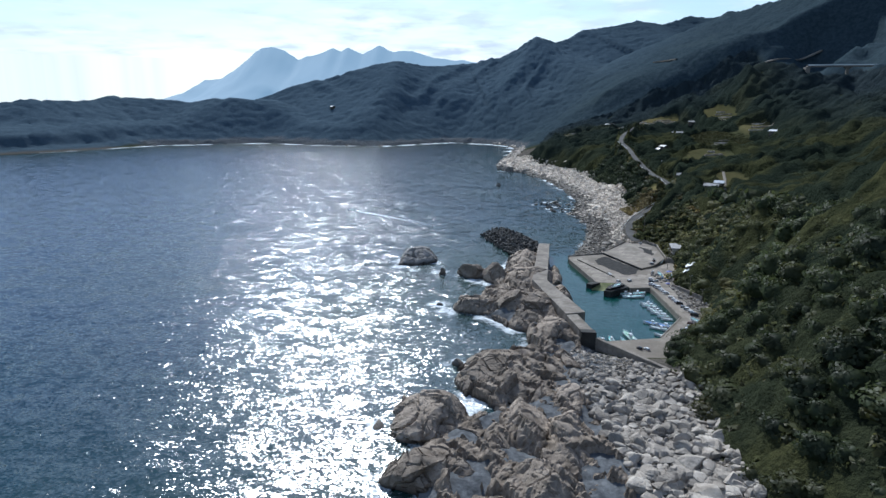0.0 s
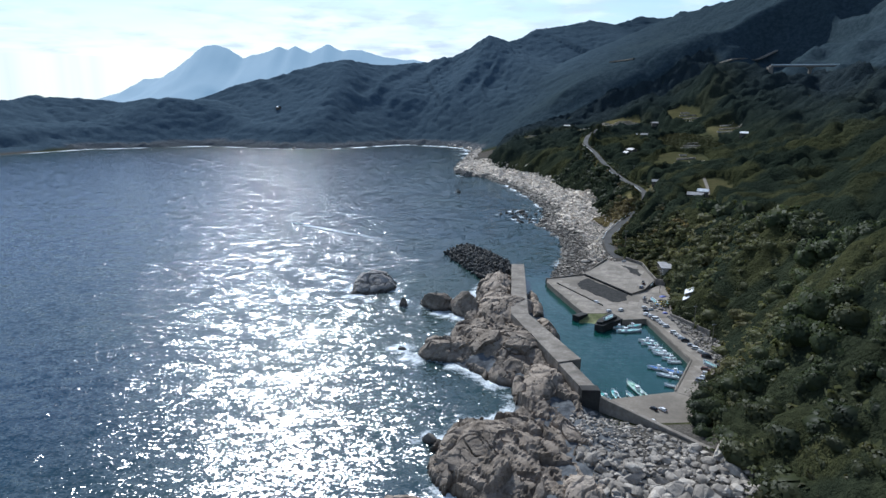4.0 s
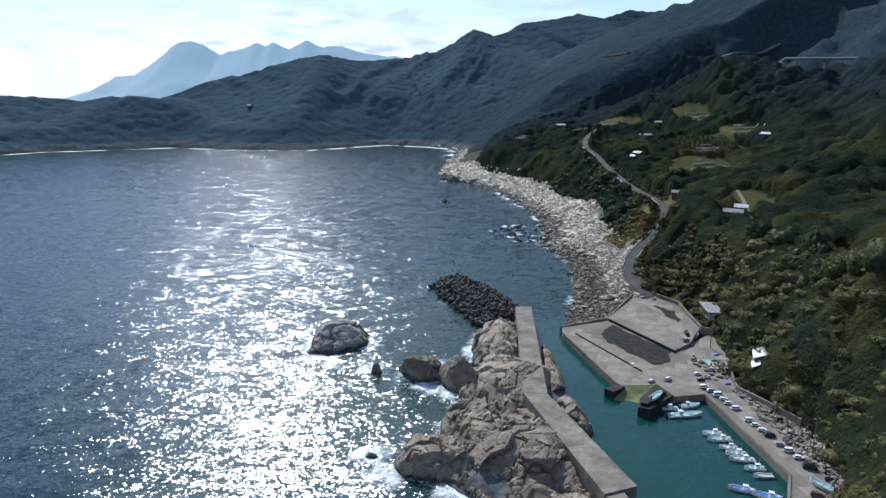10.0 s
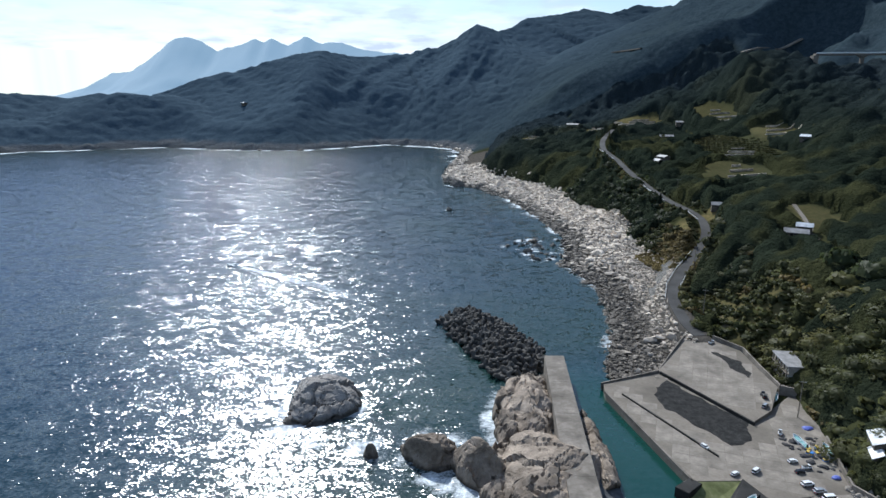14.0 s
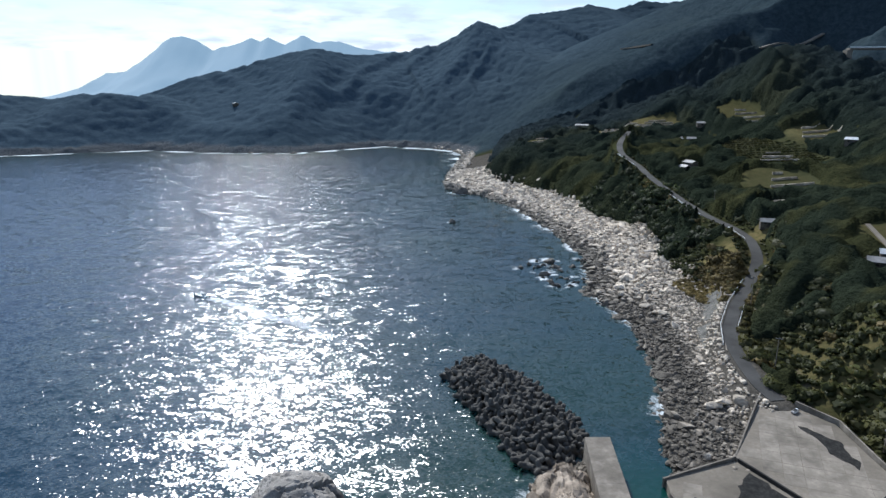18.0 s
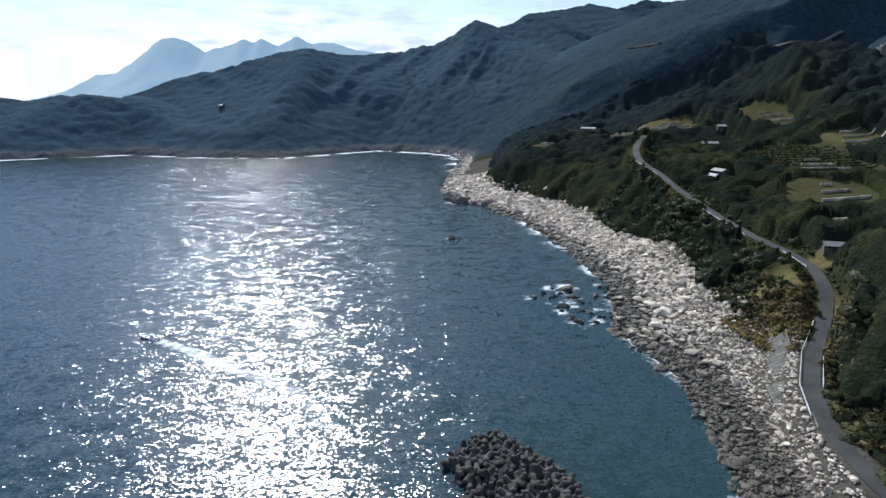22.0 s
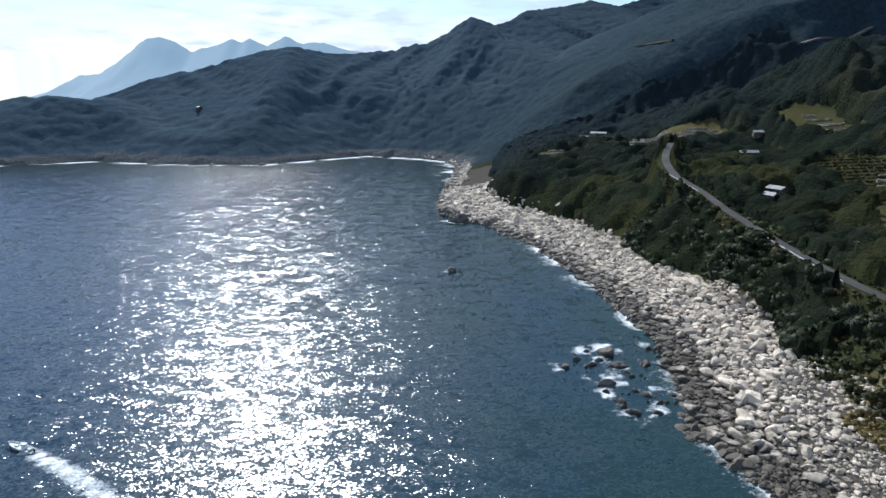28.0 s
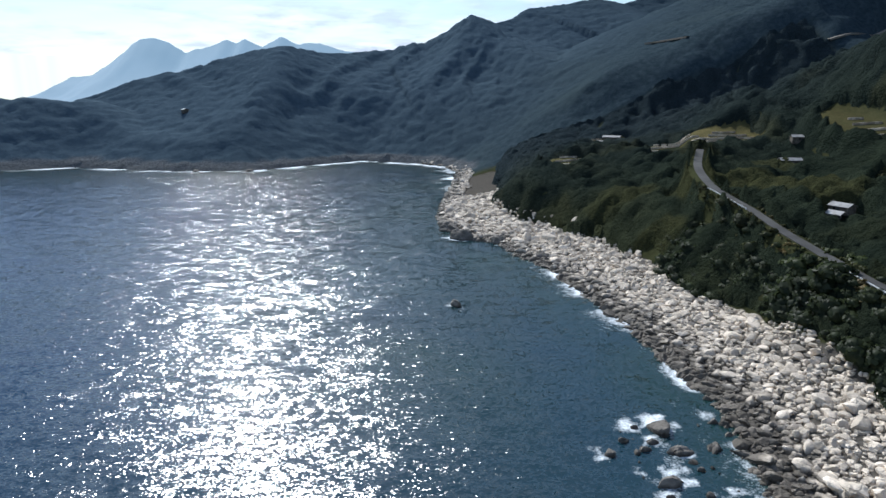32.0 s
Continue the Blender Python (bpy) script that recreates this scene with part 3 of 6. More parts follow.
    return m


M_GROUND = ground_mat()
GX = spaced((-2690, -1000, 60), (-1000, -100, 6.5), (-100, -30, 5), (-30, 220, 2.5), (220, 760, 7), (760, 1100, 12), (1100, 4190, 90))
GY = spaced((-390, 60, 25), (60, 760, 2.5), (760, 1090, 7.5), (1090, 1950, 5), (1950, 4900, 110))
gx, gy = [a.ravel() for a in np.meshgrid(GX, GY)]
gz = land_height(gx, gy)


def canopy(x, y, cell, seed):
    """Domes of distant tree crowns, one to a jittered cell, and a number for each crown."""
    i, j = np.floor(x / cell), np.floor(y / cell)
    best, own = np.zeros(len(x)), np.zeros(len(x))
    for a in (-1, 0, 1):
        for b in (-1, 0, 1):
            u, v = (i + a).astype(np.int64), (j + b).astype(np.int64)
            cx, cy = (u + hash3(u, v, u * 0, seed)) * cell, (v + hash3(u, v, u * 0, seed + 1)) * cell
            r = cell * (0.55 + 0.5 * hash3(u, v, u * 0, seed + 2))
            dome = r * np.sqrt(np.clip(1 - ((x - cx) ** 2 + (y - cy) ** 2) / r**2, 0, 1))
            own = np.where(dome > best, hash3(u, v, u * 0, seed + 3), own)
            best = np.maximum(best, dome)
    return best, own


off_shore = inland(gx, gy)
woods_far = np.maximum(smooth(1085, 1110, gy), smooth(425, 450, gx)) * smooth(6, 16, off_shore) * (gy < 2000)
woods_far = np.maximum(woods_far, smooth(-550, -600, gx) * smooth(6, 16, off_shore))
crags = smooth(1100, 1140, gy) * smooth(-4, 3, off_shore) * smooth(20, 9, off_shore) * (gy < 1500)
gz = gz + crags * (1.0 + 5 * np.abs(fbm(np.c_[gx, gy] / 14, 3, 73)))
gz = gz + woods_far * (0.3 * canopy(gx, gy, 13.0, 71)[0] - 1.0)
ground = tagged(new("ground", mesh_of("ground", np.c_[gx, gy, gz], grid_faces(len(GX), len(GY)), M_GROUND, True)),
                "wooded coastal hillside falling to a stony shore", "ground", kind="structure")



def cover(x, y):
    d = inland(x, y)
    e = x - np.interp(y, *EAST_EDGE)
    shingle = np.where(y < 390, smooth(1, -4, e) * (smooth(212, 204, y) + smooth(345, 352, y)), smooth(44, 38, d)) * smooth(1110, 1050, y)
    rock = smooth(52, 46, x) * smooth(372, 364, y) + 0.9 * smooth(1100, 1140, y) * smooth(24, 12, d + 6 * vnoise(np.c_[x, y] / 20, 9))
    dry = (smooth(26, 8, np.hypot((x - 127) / 1.0, (y - 482) / 1.2)) * smooth(36, 42, d)
           + 0.35 * smooth(16, 8, np.hypot(x - 122, (y - 394) / 2.2)))
    for cx, cy, rx, ry, tawny, _ in FIELDS:
        dry = np.maximum(dry, tawny * smooth(1.25, 0.8, np.hypot((x - cx) / rx, (y - cy) / ry)))
    return np.clip(np.c_[shingle, rock, dry, np.ones(len(x))], 0, 1)


# weight of the painted haze, growing with distance and to the left
ground.data.attributes.new("broad_tone", "FLOAT", "POINT").data.foreach_set("value", (smooth(1000, 1500, gy - 0.5 * gx) * smooth(900, 100, gx)).astype(np.float32))
ground.data.attributes.new("far_wood_haze", "FLOAT", "POINT").data.foreach_set("value", woods_far.astype(np.float32))
ground.data.color_attributes.new("cover", "FLOAT_COLOR", "POINT").data.foreach_set("color", cover(gx, gy).astype(np.float32).ravel())

# ---- far blue mountains: a plain backdrop ----
FAR = [(-2600, 20), (-2101, 30), (-1743, 101), (-1633, 174), (-1524, 187), (-1392, 275), (-1290, 348), (-1221, 359), (-1143, 341), (-1072, 291),
       (-969, 315), (-870, 355), (-818, 334), (-783, 355), (-696, 318), (-605, 363), (-516, 329), (-419, 337), (-296, 297), (-128, 284), (300, 240)]


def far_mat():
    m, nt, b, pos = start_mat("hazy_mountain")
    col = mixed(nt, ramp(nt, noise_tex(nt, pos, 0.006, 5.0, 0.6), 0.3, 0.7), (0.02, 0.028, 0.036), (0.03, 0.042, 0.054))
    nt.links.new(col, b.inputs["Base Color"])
    # the blue haze is an emission glow added to the dark slopes
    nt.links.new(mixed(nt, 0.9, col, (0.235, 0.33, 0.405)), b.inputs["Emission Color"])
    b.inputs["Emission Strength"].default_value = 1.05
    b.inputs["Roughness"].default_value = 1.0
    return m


def far_mountains():
    xs = np.arange(-2600, 301, 14.0)
    top = np.interp(xs, [q[0] for q in FAR], [q[1] for q in FAR]) + 5 * fbm(np.c_[xs / 60, xs * 0], 3, 2)
    rows, n = [], 16
    for r in range(n):
        s = r / (n - 1)
        y = 3700 - 750 * s + 60 * fbm(np.c_[xs / 160, np.full(len(xs), s * 4)], 3, 9) * s
        rows.append(np.c_[xs, y, top * (1 - s) ** 1.25 + 14 * s * (1 - s) * fbm(np.c_[xs / 120, np.full(len(xs), s * 5)], 3, 4) - 4 * s])
    v = np.concatenate(rows)
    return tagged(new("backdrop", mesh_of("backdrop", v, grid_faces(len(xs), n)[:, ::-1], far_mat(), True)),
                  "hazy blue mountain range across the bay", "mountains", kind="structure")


far_mountains()

# ---- outcrops: place, half sizes, height above the sea, turn ----
OUTCROPS = [
    ("sea_rock", -30, 344, 12, 17, 7.5, -20), ("headland_rock", 2, 317, 8.5, 8, 7, 10), ("headland_rock", 14, 309, 8, 10, 9, 35),
    ("headland_rock", 4, 264, 13, 11, 6, 0), ("headland_rock", 25, 246, 9, 9, 5.5, 20), ("headland_rock", 25, 271, 17, 27, 9.5, 12),
    ("headland_rock", 28, 304, 14, 22, 9, -10), ("headland_rock", 30, 336, 10, 23, 8, -8), ("headland_rock", 45, 322, 4.5, 30, 4.5, -2),
    ("headland_rock", 44, 286, 5, 16, 5, 12), ("headland_rock", 19, 194, 19, 21, 9, 0), ("headland_rock", -6, 163, 13, 12, 7.0, 10),
    ("headland_rock", -4, 138, 16, 11, 8, -5), ("headland_rock", 12, 152, 5, 9, 9, 15), ("headland_rock", 20, 157, 7, 14, 10, 8), ("headland_rock", 30, 150, 7, 16, 9, -4), ("headland_rock", 32, 153, 8, 13, 6.5, 14), ("headland_rock", 35, 178, 7.5, 12, 6.5, -12), ("headland_rock", 36, 203, 7, 11, 5.5, 10),
    ("headland_rock", 34, 232, 9, 16, 7, -12), ("headland_rock", 20, 126, 13, 13, 10, 0), ("headland_rock", 2, 116, 15, 12, 8, 0), ("headland_rock", -14, 318, 3, 3, 1.6, 0),
]
REEFS = [(22, 659, 3.2, 2.4, 2.6), (69, 553, 5.2, 3.4, 3.0), (69.5, 541, 4.0, 2.6, 2.2), (61.5, 528, 4.6, 2.4, 2.2), (56.8, 547, 2.2, 1.6, 1.6), (51.4, 541, 1.8, 1.5, 1.2),
         (63.8, 509.5, 3.0, 2.6, 2.2), (70.3, 509, 2.2, 1.6, 1.2), (73.3, 514.5, 2.8, 1.4, 1.2), (85, 539, 3.6, 2.6, 2.2), (79, 541, 3.0, 2.2, 1.9), (85, 555, 3.0, 2.0, 1.6),
         (79, 520, 2.4, 1.5, 1.3), (71, 536, 2.0, 1.4, 1.0), (-1, 205, 2.5, 2.5, 2.2), (36, 790, 9, 7, 6), (58, 777, 7, 6, 5), (30, 815, 7, 8, 5),
         (76, 735, 8, 5, 3.5), (-22, 161, 3, 2, 1.5), (-12, 268, 3, 2, 1.5), (-186, 1166, 9, 5, 3), (-250, 1171, 8, 5, 3)]

reef_rng = random.Random(8)
for _ in range(34):
    a, r = reef_rng.random(), 0.7 + 1.3 * reef_rng.random() ** 2
    REEFS.append((58 + 26 * a + reef_rng.uniform(-4, 4), 512 + 44 * reef_rng.random(), r * 1.3, r, 0.7 * r))

# ---- the sea ----
SX = spaced((-4900, -1500, 340), (-1500, -1000, 60), (-1000, -300, 14), (-300, -150, 9), (-150, -60, 3.5), (-60, 110, 1.6), (110, 600, 70), (600, 4300, 600))
SY = spaced((-4900, 0, 700), (0, 120, 12), (120, 820, 1.8), (820, 1000, 9), (1000, 1300, 5), (1300, 1400, 20), (1400, 4950, 300))
sx, sy = [a.ravel() for a in np.meshgrid(SX, SY)]
BASIN = [(46, 366), (46, 338), (48, 308), (47, 280), (47, 245), (50, 222), (76, 228), (92, 253), (90, 297), (66, 303), (58, 355), (56, 372)]


def water_sheet():
    d = -inland(sx, sy)
    p = np.c_[sx, sy]
    harbour = inside(sx, sy, BASIN).astype(float)
    off, _ = way_off(sx, sy, BASIN, True)
    harbour = np.where(harbour > 0, 1.0, np.exp(-off / 5)) * smooth(385, 345, sy) * smooth(38, 44, sx)
    shallow = np.clip(np.exp(-(np.clip(d, 0, None) / 210) ** 1.3) + 0.25 * fbm(p / 60, 3, 21) * np.exp(-np.clip(d, 0, None) / 160), 0, 1)
    rock = np.full(len(sx), 1e9)
    for _, x, y, rx, ry, h, turn in OUTCROPS:
        rock = np.minimum(rock, np.hypot((sx - x) / rx, (sy - y) / ry) * min(rx, ry) - min(rx, ry) * 0.9)
    rock = rock - 1.5 + 3.0 * fbm(p / 6, 3, 51)
    exposed = smooth(0, 14, np.minimum(46 - sx + 400 * (sy > 385), 60)) * (1 - harbour)
    patch = 0.46 + 0.6 * fbm(p / 15, 3, 31)
    reef = np.full(len(sx), 1e9)
    for x, y, rx, ry, h in REEFS:
        reef = np.minimum(reef, np.hypot(sx - x, sy - y) - rx)
    froth = np.exp(-np.clip(np.minimum(rock, d), 0, None) / 4.6) * np.clip(1.7 * patch, 0, 1.0) * exposed
    froth = np.maximum(froth, 1.35 * np.exp(-np.clip(d + 2 * fbm(p / 5, 2, 53), 0, None) / 9) * smooth(470, 560, sy) * smooth(760, 700, sy) * np.clip(1.7 * patch, 0, 1.1))
    froth = np.maximum(froth, 1.2 * np.exp(-np.clip(reef + 2.5 * fbm(p / 4, 2, 52), 0, None) / 3.4) * np.clip(0.45 + 0.9 * fbm(p / 6, 3, 54), 0, 1))
    froth = np.maximum(froth, 2.0 * np.exp(-np.clip(d, 0, None) / 20) * smooth(900, 1100, sy) * np.clip(patch + 0.2, 0, 1))
    # the motor boat's wake
    wake, s = way_off(sx, sy, [(-97, 498), (-82, 488), (-60, 470), (-40, 456), (-26, 436)])
    froth = np.maximum(froth, np.exp(-(wake / (1.5 + 1.4 * s)) ** 2) * np.interp(s, [0, 0.5, 1.6, 4], [1.7, 1.5, 1.0, 0.5]))
    z = np.zeros(len(sx))
    me = mesh_of("sea", np.c_[sx, sy, z], grid_faces(len(SX), len(SY)), M_WATER, True)
    at = me.color_attributes.new("water", "FLOAT_COLOR", "POINT")
    at.data.foreach_set("color", np.c_[shallow, harbour, froth, np.ones(len(sx))].astype(np.float32).ravel())
    return tagged(new("water", me), "blue sea with small sunlit waves and green shallows", "sea", kind="structure")


water_sheet()


# ---- rocks ----
def ball(sub):
    bm = bmesh.new()
    bmesh.ops.create_icosphere(bm, subdivisions=sub, radius=1.0)
    v = np.array([w.co[:] for w in bm.verts])
    f = np.array([[w.index for w in g.verts] for g in bm.faces])
    bm.free()
    return v, f


BALLS = {n: ball(n) for n in (1, 2, 3, 4, 5, 6, 7)}


def rock_shape(rng, sub, cuts=10, rough=0.12, low=0.55):
    """A cleft boulder: a ball cut flat along a few random planes, then roughened."""
    v, f = BALLS[sub]
    v = v * rng.uniform(0.7, 1.3, 3)
    for _ in range(cuts):
        n = rng.normal(size=3)
        n /= np.linalg.norm(n)
        over = np.clip(v @ n - rng.uniform(low, 0.9), 0, None)
        v = v - over[:, None] * n * 0.92
    if rough:
        seed = int(rng.integers(1000))
        v = v * (1 + rough * fbm(v * 2.2, 3, seed))[:, None]
    return v, f


def outcrop_shape(rng, rx, ry, h, sub=6):
    """A big weathered mass: several cleft lumps under one skin, with joints cut in and ledges."""
    v, f = BALLS[sub]
    u = v.copy()
    r = np.zeros(len(u)) + 0.78
    for _ in range(5):
        c = rng.normal(size=3)
        c[2] = abs(c[2]) * 0.6
        c /= np.linalg.norm(c)
        r = np.maximum(r, rng.uniform(0.75, 1.05) * np.clip(u @ c, 0, 1) ** rng.uniform(0.6, 1.6))
    w = u * r[:, None]
    for _ in range(26):
        n = rng.normal(size=3) * (1, 1, 1.1)
        n /= np.linalg.norm(n)
        over = np.clip(w @ n - rng.uniform(0.5, 0.88), 0, None)
        w = w - over[:, None] * n * 0.85
    w = w / np.abs(w).max(0)
    w = w * (rx, ry, h)
    seed = int(rng.integers(1000))
    turn = np.array(Euler(rng.uniform(-0.5, 0.5, 3)).to_matrix())
    q = (w @ turn) / np.array([15.0, 9.0, 8.0]) + 0.35 * np.stack([fbm(w / 9, 2, seed + k) for k in (1, 2, 3)], 1)
    size = min(1.0, min(rx, ry) / 9)
    lift, gap, lean = blocks(q, seed)
    lift2, gap2, lean2 = blocks(q * 2.6 + 5, seed + 40)
    out = 1.2 * (lift - 0.5) + 1.3 * lean - 1.0 * smooth(0.06, 0.0, gap) + 0.3 * (lift2 - 0.5) + 0.5 * lean2 - 0.3 * smooth(0.05, 0.0, gap2) + 0.16 * fbm(w / 3, 3, seed, 0.6)
    return w + u * (out * size)[:, None], f


def blocks(q, seed):
    """Cells of jointed rock: how far each block stands out, how near the joint lies, and the lean of its face."""
    base = np.floor(q).astype(np.int64)
    f1, f2, own = np.full(len(q), 9.0), np.full(len(q), 9.0), np.zeros(len(q))
    lean = np.zeros(len(q))
    for a in (-1, 0, 1):
        for b in (-1, 0, 1):
            for c in (-1, 0, 1):
                i, j, k = base[:, 0] + a, base[:, 1] + b, base[:, 2] + c
                p = np.stack([i + hash3(i, j, k, seed), j + hash3(i, j, k, seed + 1), k + hash3(i, j, k, seed + 2)], 1)
                d = np.linalg.norm(p - q, axis=1)
                near = d < f1
                f2 = np.where(near, f1, np.minimum(f2, d))
                own = np.where(near, hash3(i, j, k, seed + 3), own)
                tip = np.stack([hash3(i, j, k, seed + 4 + m) - 0.5 for m in range(3)], 1)
                lean = np.where(near, ((q - p) * tip).sum(1) * 2, lean)
                f1 = np.where(near, d, f1)
    return own, f2 - f1, lean


def outcrops():
    rng = np.random.default_rng(5)
    for name, x, y, rx, ry, h, turn in OUTCROPS:
        v, f = outcrop_shape(rng, rx, ry, h + 3.5, 5 if max(rx, ry) < 11 else 7 if (x, y) in ((19, 194), (25, 271), (-4, 138)) else 6)
        v[:, 2] -= 3.5
        v[:, 2] = np.maximum(v[:, 2], -6)
        sea = name == "sea_rock"
        ob = new(name, mesh_of(name, v, f, M_SEAROCK if sea else M_ROCK, False))
        ob.matrix_world = pose(x, y, 0, 0, 0, turn)
        tagged(ob, "grey wave-worn granite rock standing in the sea" if sea else "huge weathered brown granite outcrop by the surf", "rock", "headland outcrops")
    for x, y, rx, ry, h in REEFS:
        v, f = outcrop_shape(rng, rx, ry, h + 2, 4)
        v[:, 2] -= 2
        ob = new("reef_rock", mesh_of("reef_rock", v, f, M_DARKROCK, False))
        ob.matrix_world = pose(x, y, 0, 0, 0, rng.uniform(0, 360))
        tagged(ob, "dark wet reef rock washed by white surf", "rock", "reef rocks")


outcrops()


def headland():
    """The jointed bedrock that ties the outcrops together, cove to breakwater head."""
    xs, ys = np.arange(-22, 54.1, 0.62), np.arange(104, 366.1, 0.62)
    x, y = [a.ravel() for a in np.meshgrid(xs, ys)]
    base = land_height(x, y)
    dome = np.full(len(x), -6.0)
    for name, cx, cy, rx, ry, h, turn in OUTCROPS:
        if name != "sea_rock":
            a, k = radians(turn), 1.16 if cx > 15 else 0.85
            u, v = ((x - cx) * math.cos(a) + (y - cy) * math.sin(a)) / (k * rx), (-(x - cx) * math.sin(a) + (y - cy) * math.cos(a)) / (k * ry)
            dome = np.maximum(dome, (h * 0.62 + 3) * np.sqrt(np.clip(1.0 - u * u - v * v, 0, 1)) - 3)
    z = np.maximum(base, dome)
    p = np.c_[x, y, z]
    tilt = np.array(Euler((0.5, -0.35, 0.4)).to_matrix())
    warp = np.stack([fbm(p / 8, 3, 300 + k) for k in (1, 2, 3)], 1)
    lift, gap, lean = blocks((p @ tilt) / np.array([6.0, 13.0, 7.0]) + 0.22 * warp, 61)
    lift2, gap2, lean2 = blocks((p @ tilt) / np.array([2.2, 4.6, 2.8]) + 0.2 * warp, 62)
    z = z + 2.6 * (lift - 0.45) + 2.4 * lean - 1.6 * smooth(0.06, 0, gap) + 0.4 * (lift2 - 0.5) + 0.8 * lean2 - 0.45 * smooth(0.07, 0, gap2) + 0.2 * fbm(p / 3, 3, 66, 0.6)
    edge = np.interp(y, [100, 190, 212, 223, 240, 288, 366], [43, 42, 44, 43.6, 40.3, 30.3, 39.4])
    run = np.interp(y, [202, 214], [6.0, 1.5])
    keep = smooth(edge + run, edge - 0.5 * run, x) * smooth(-2.5, 0.5, np.maximum(base, dome))
    z = -4.0 + (z + 4.0) * keep
    ob = new("headland_rock", mesh_of("headland_rock", np.c_[x, y, z], grid_faces(len(xs), len(ys)), M_ROCK, False))
    tagged(ob, "long jointed bedrock ledge of brown granite under the outcrops", "rock", "headland outcrops")


headland()


# ---- breakwater and quays ----
def solid(name, points, z0, z1, material, label, category, bevel=0.12, kind="structure"):
    return tagged(part(name, prism(points, z0, z1, bevel), material), label, category, kind=kind)


def caissons(name, left, right, z, count, label):
    """A breakwater as a row of cast blocks between two edge lines."""
    whole = thing(name, label, "breakwater", kind="structure")
    l0, l1, r0, r1 = [Vector(q) for q in (*left, *right)]
    for i in range(count):
        a, b = i / count + 0.0001, (i + 1) / count - 0.0001
        part("block", prism([l0.lerp(l1, a), r0.lerp(r1, a), r0.lerp(r1, b), l0.lerp(l1, b)], -6, z + random.uniform(-0.03, 0.03), 0.03), M_CONC, whole)


caissons("breakwater_outer", ((30.3, 288.2), (39.3, 363.6)), ((37.2, 287.4), (45.6, 363.4)), 7.0, 8, "long weathered concrete breakwater along the rocks")
caissons("breakwater_inner", ((40.2, 240.4), (30.3, 288.0)), ((48.2, 243), (37.2, 287.2)), 7.05, 5, "wide weathered concrete breakwater with a stepped end")
caissons("breakwater_root", ((43.6, 223.6), (40.3, 240.3)), ((48.4, 223.4), (44.8, 241.8)), 6.6, 2, "weathered concrete breakwater wall beside the boats")
quay_n = solid("quay_north", [(62.3, 301.5), (74.3, 301.5), (76.6, 293.6), (86.8, 294.8), (101, 300), (108, 322), (112, 345), (90, 326.5), (76, 359.4), (56, 353), (54.8, 346)],
      -6, 2.2, M_CONC2, "wide pale concrete harbour apron", "quay")
quay_e = solid("quay_east", [(74.3, 229.2), (80, 224), (97.5, 250), (98.2, 276), (98.5, 300), (86.8, 294.8), (88.6, 253)], -6, 2.22, M_CONC2, "long pale concrete quay lined with cars", "quay")
solid("quay_south", [(48.6, 221.5), (69.5, 193), (80, 224), (74.3, 229.2), (54, 224.6)], -6, 2.18, M_CONC2, "pale concrete parking ground behind a sea wall", "quay")


def tilted(name, corners, thick, material, label, category, kind="structure"):
    """A slab whose upper corners are given with their heights."""
    bm = bmesh.new()
    top = [bm.verts.new(c) for c in corners]
    low = [bm.verts.new((x, y, z - thick)) for x, y, z in corners]
    n = len(corners)
    bm.faces.new(top)
    bm.faces.new(low[::-1])
    for i in range(n):
        bm.faces.new((low[i], low[(i + 1) % n], top[(i + 1) % n], top[i]))
    bmesh.ops.triangulate(bm, faces=[f for f in bm.faces if len(f.verts) > 4])
    return tagged(part(name, bm, material), label, category, kind=kind)


LOT = [(76, 359.6), (90.2, 326.7), (98, 332), (107, 345), (107.5, 358), (108.5, 371), (103, 381), (97, 387.6)]


def lot_z(x, y):
    return 3.0 + 0.0385 * (x - 76) + 0.0198 * (y - 359.6) + 0.0035 * (x - 76)


lot = tilted("parking_lot", [(x, y, lot_z(x, y)) for x, y in LOT], 4, M_CONC2, "raised pale concrete yard with patched slabs", "yard")
QUAY_N = [(62.3, 301.5), (74.3, 301.5), (76.6, 293.6), (86.8, 294.8), (101, 300), (108, 322), (112, 345), (90, 326.5), (76, 359.4), (56, 353), (54.8, 346)]
QUAY_E = [(74.3, 229.2), (80, 224), (97.5, 250), (98.2, 276), (98.5, 300), (86.8, 294.8), (88.6, 253)]
M_PANEL = mat("cast_slab_concrete", (0.222, 0.195, 0.16), (0.31, 0.274, 0.228), grain=1.0, stain=0.18, rough=0.9, bump=0.25, vary=0.05)


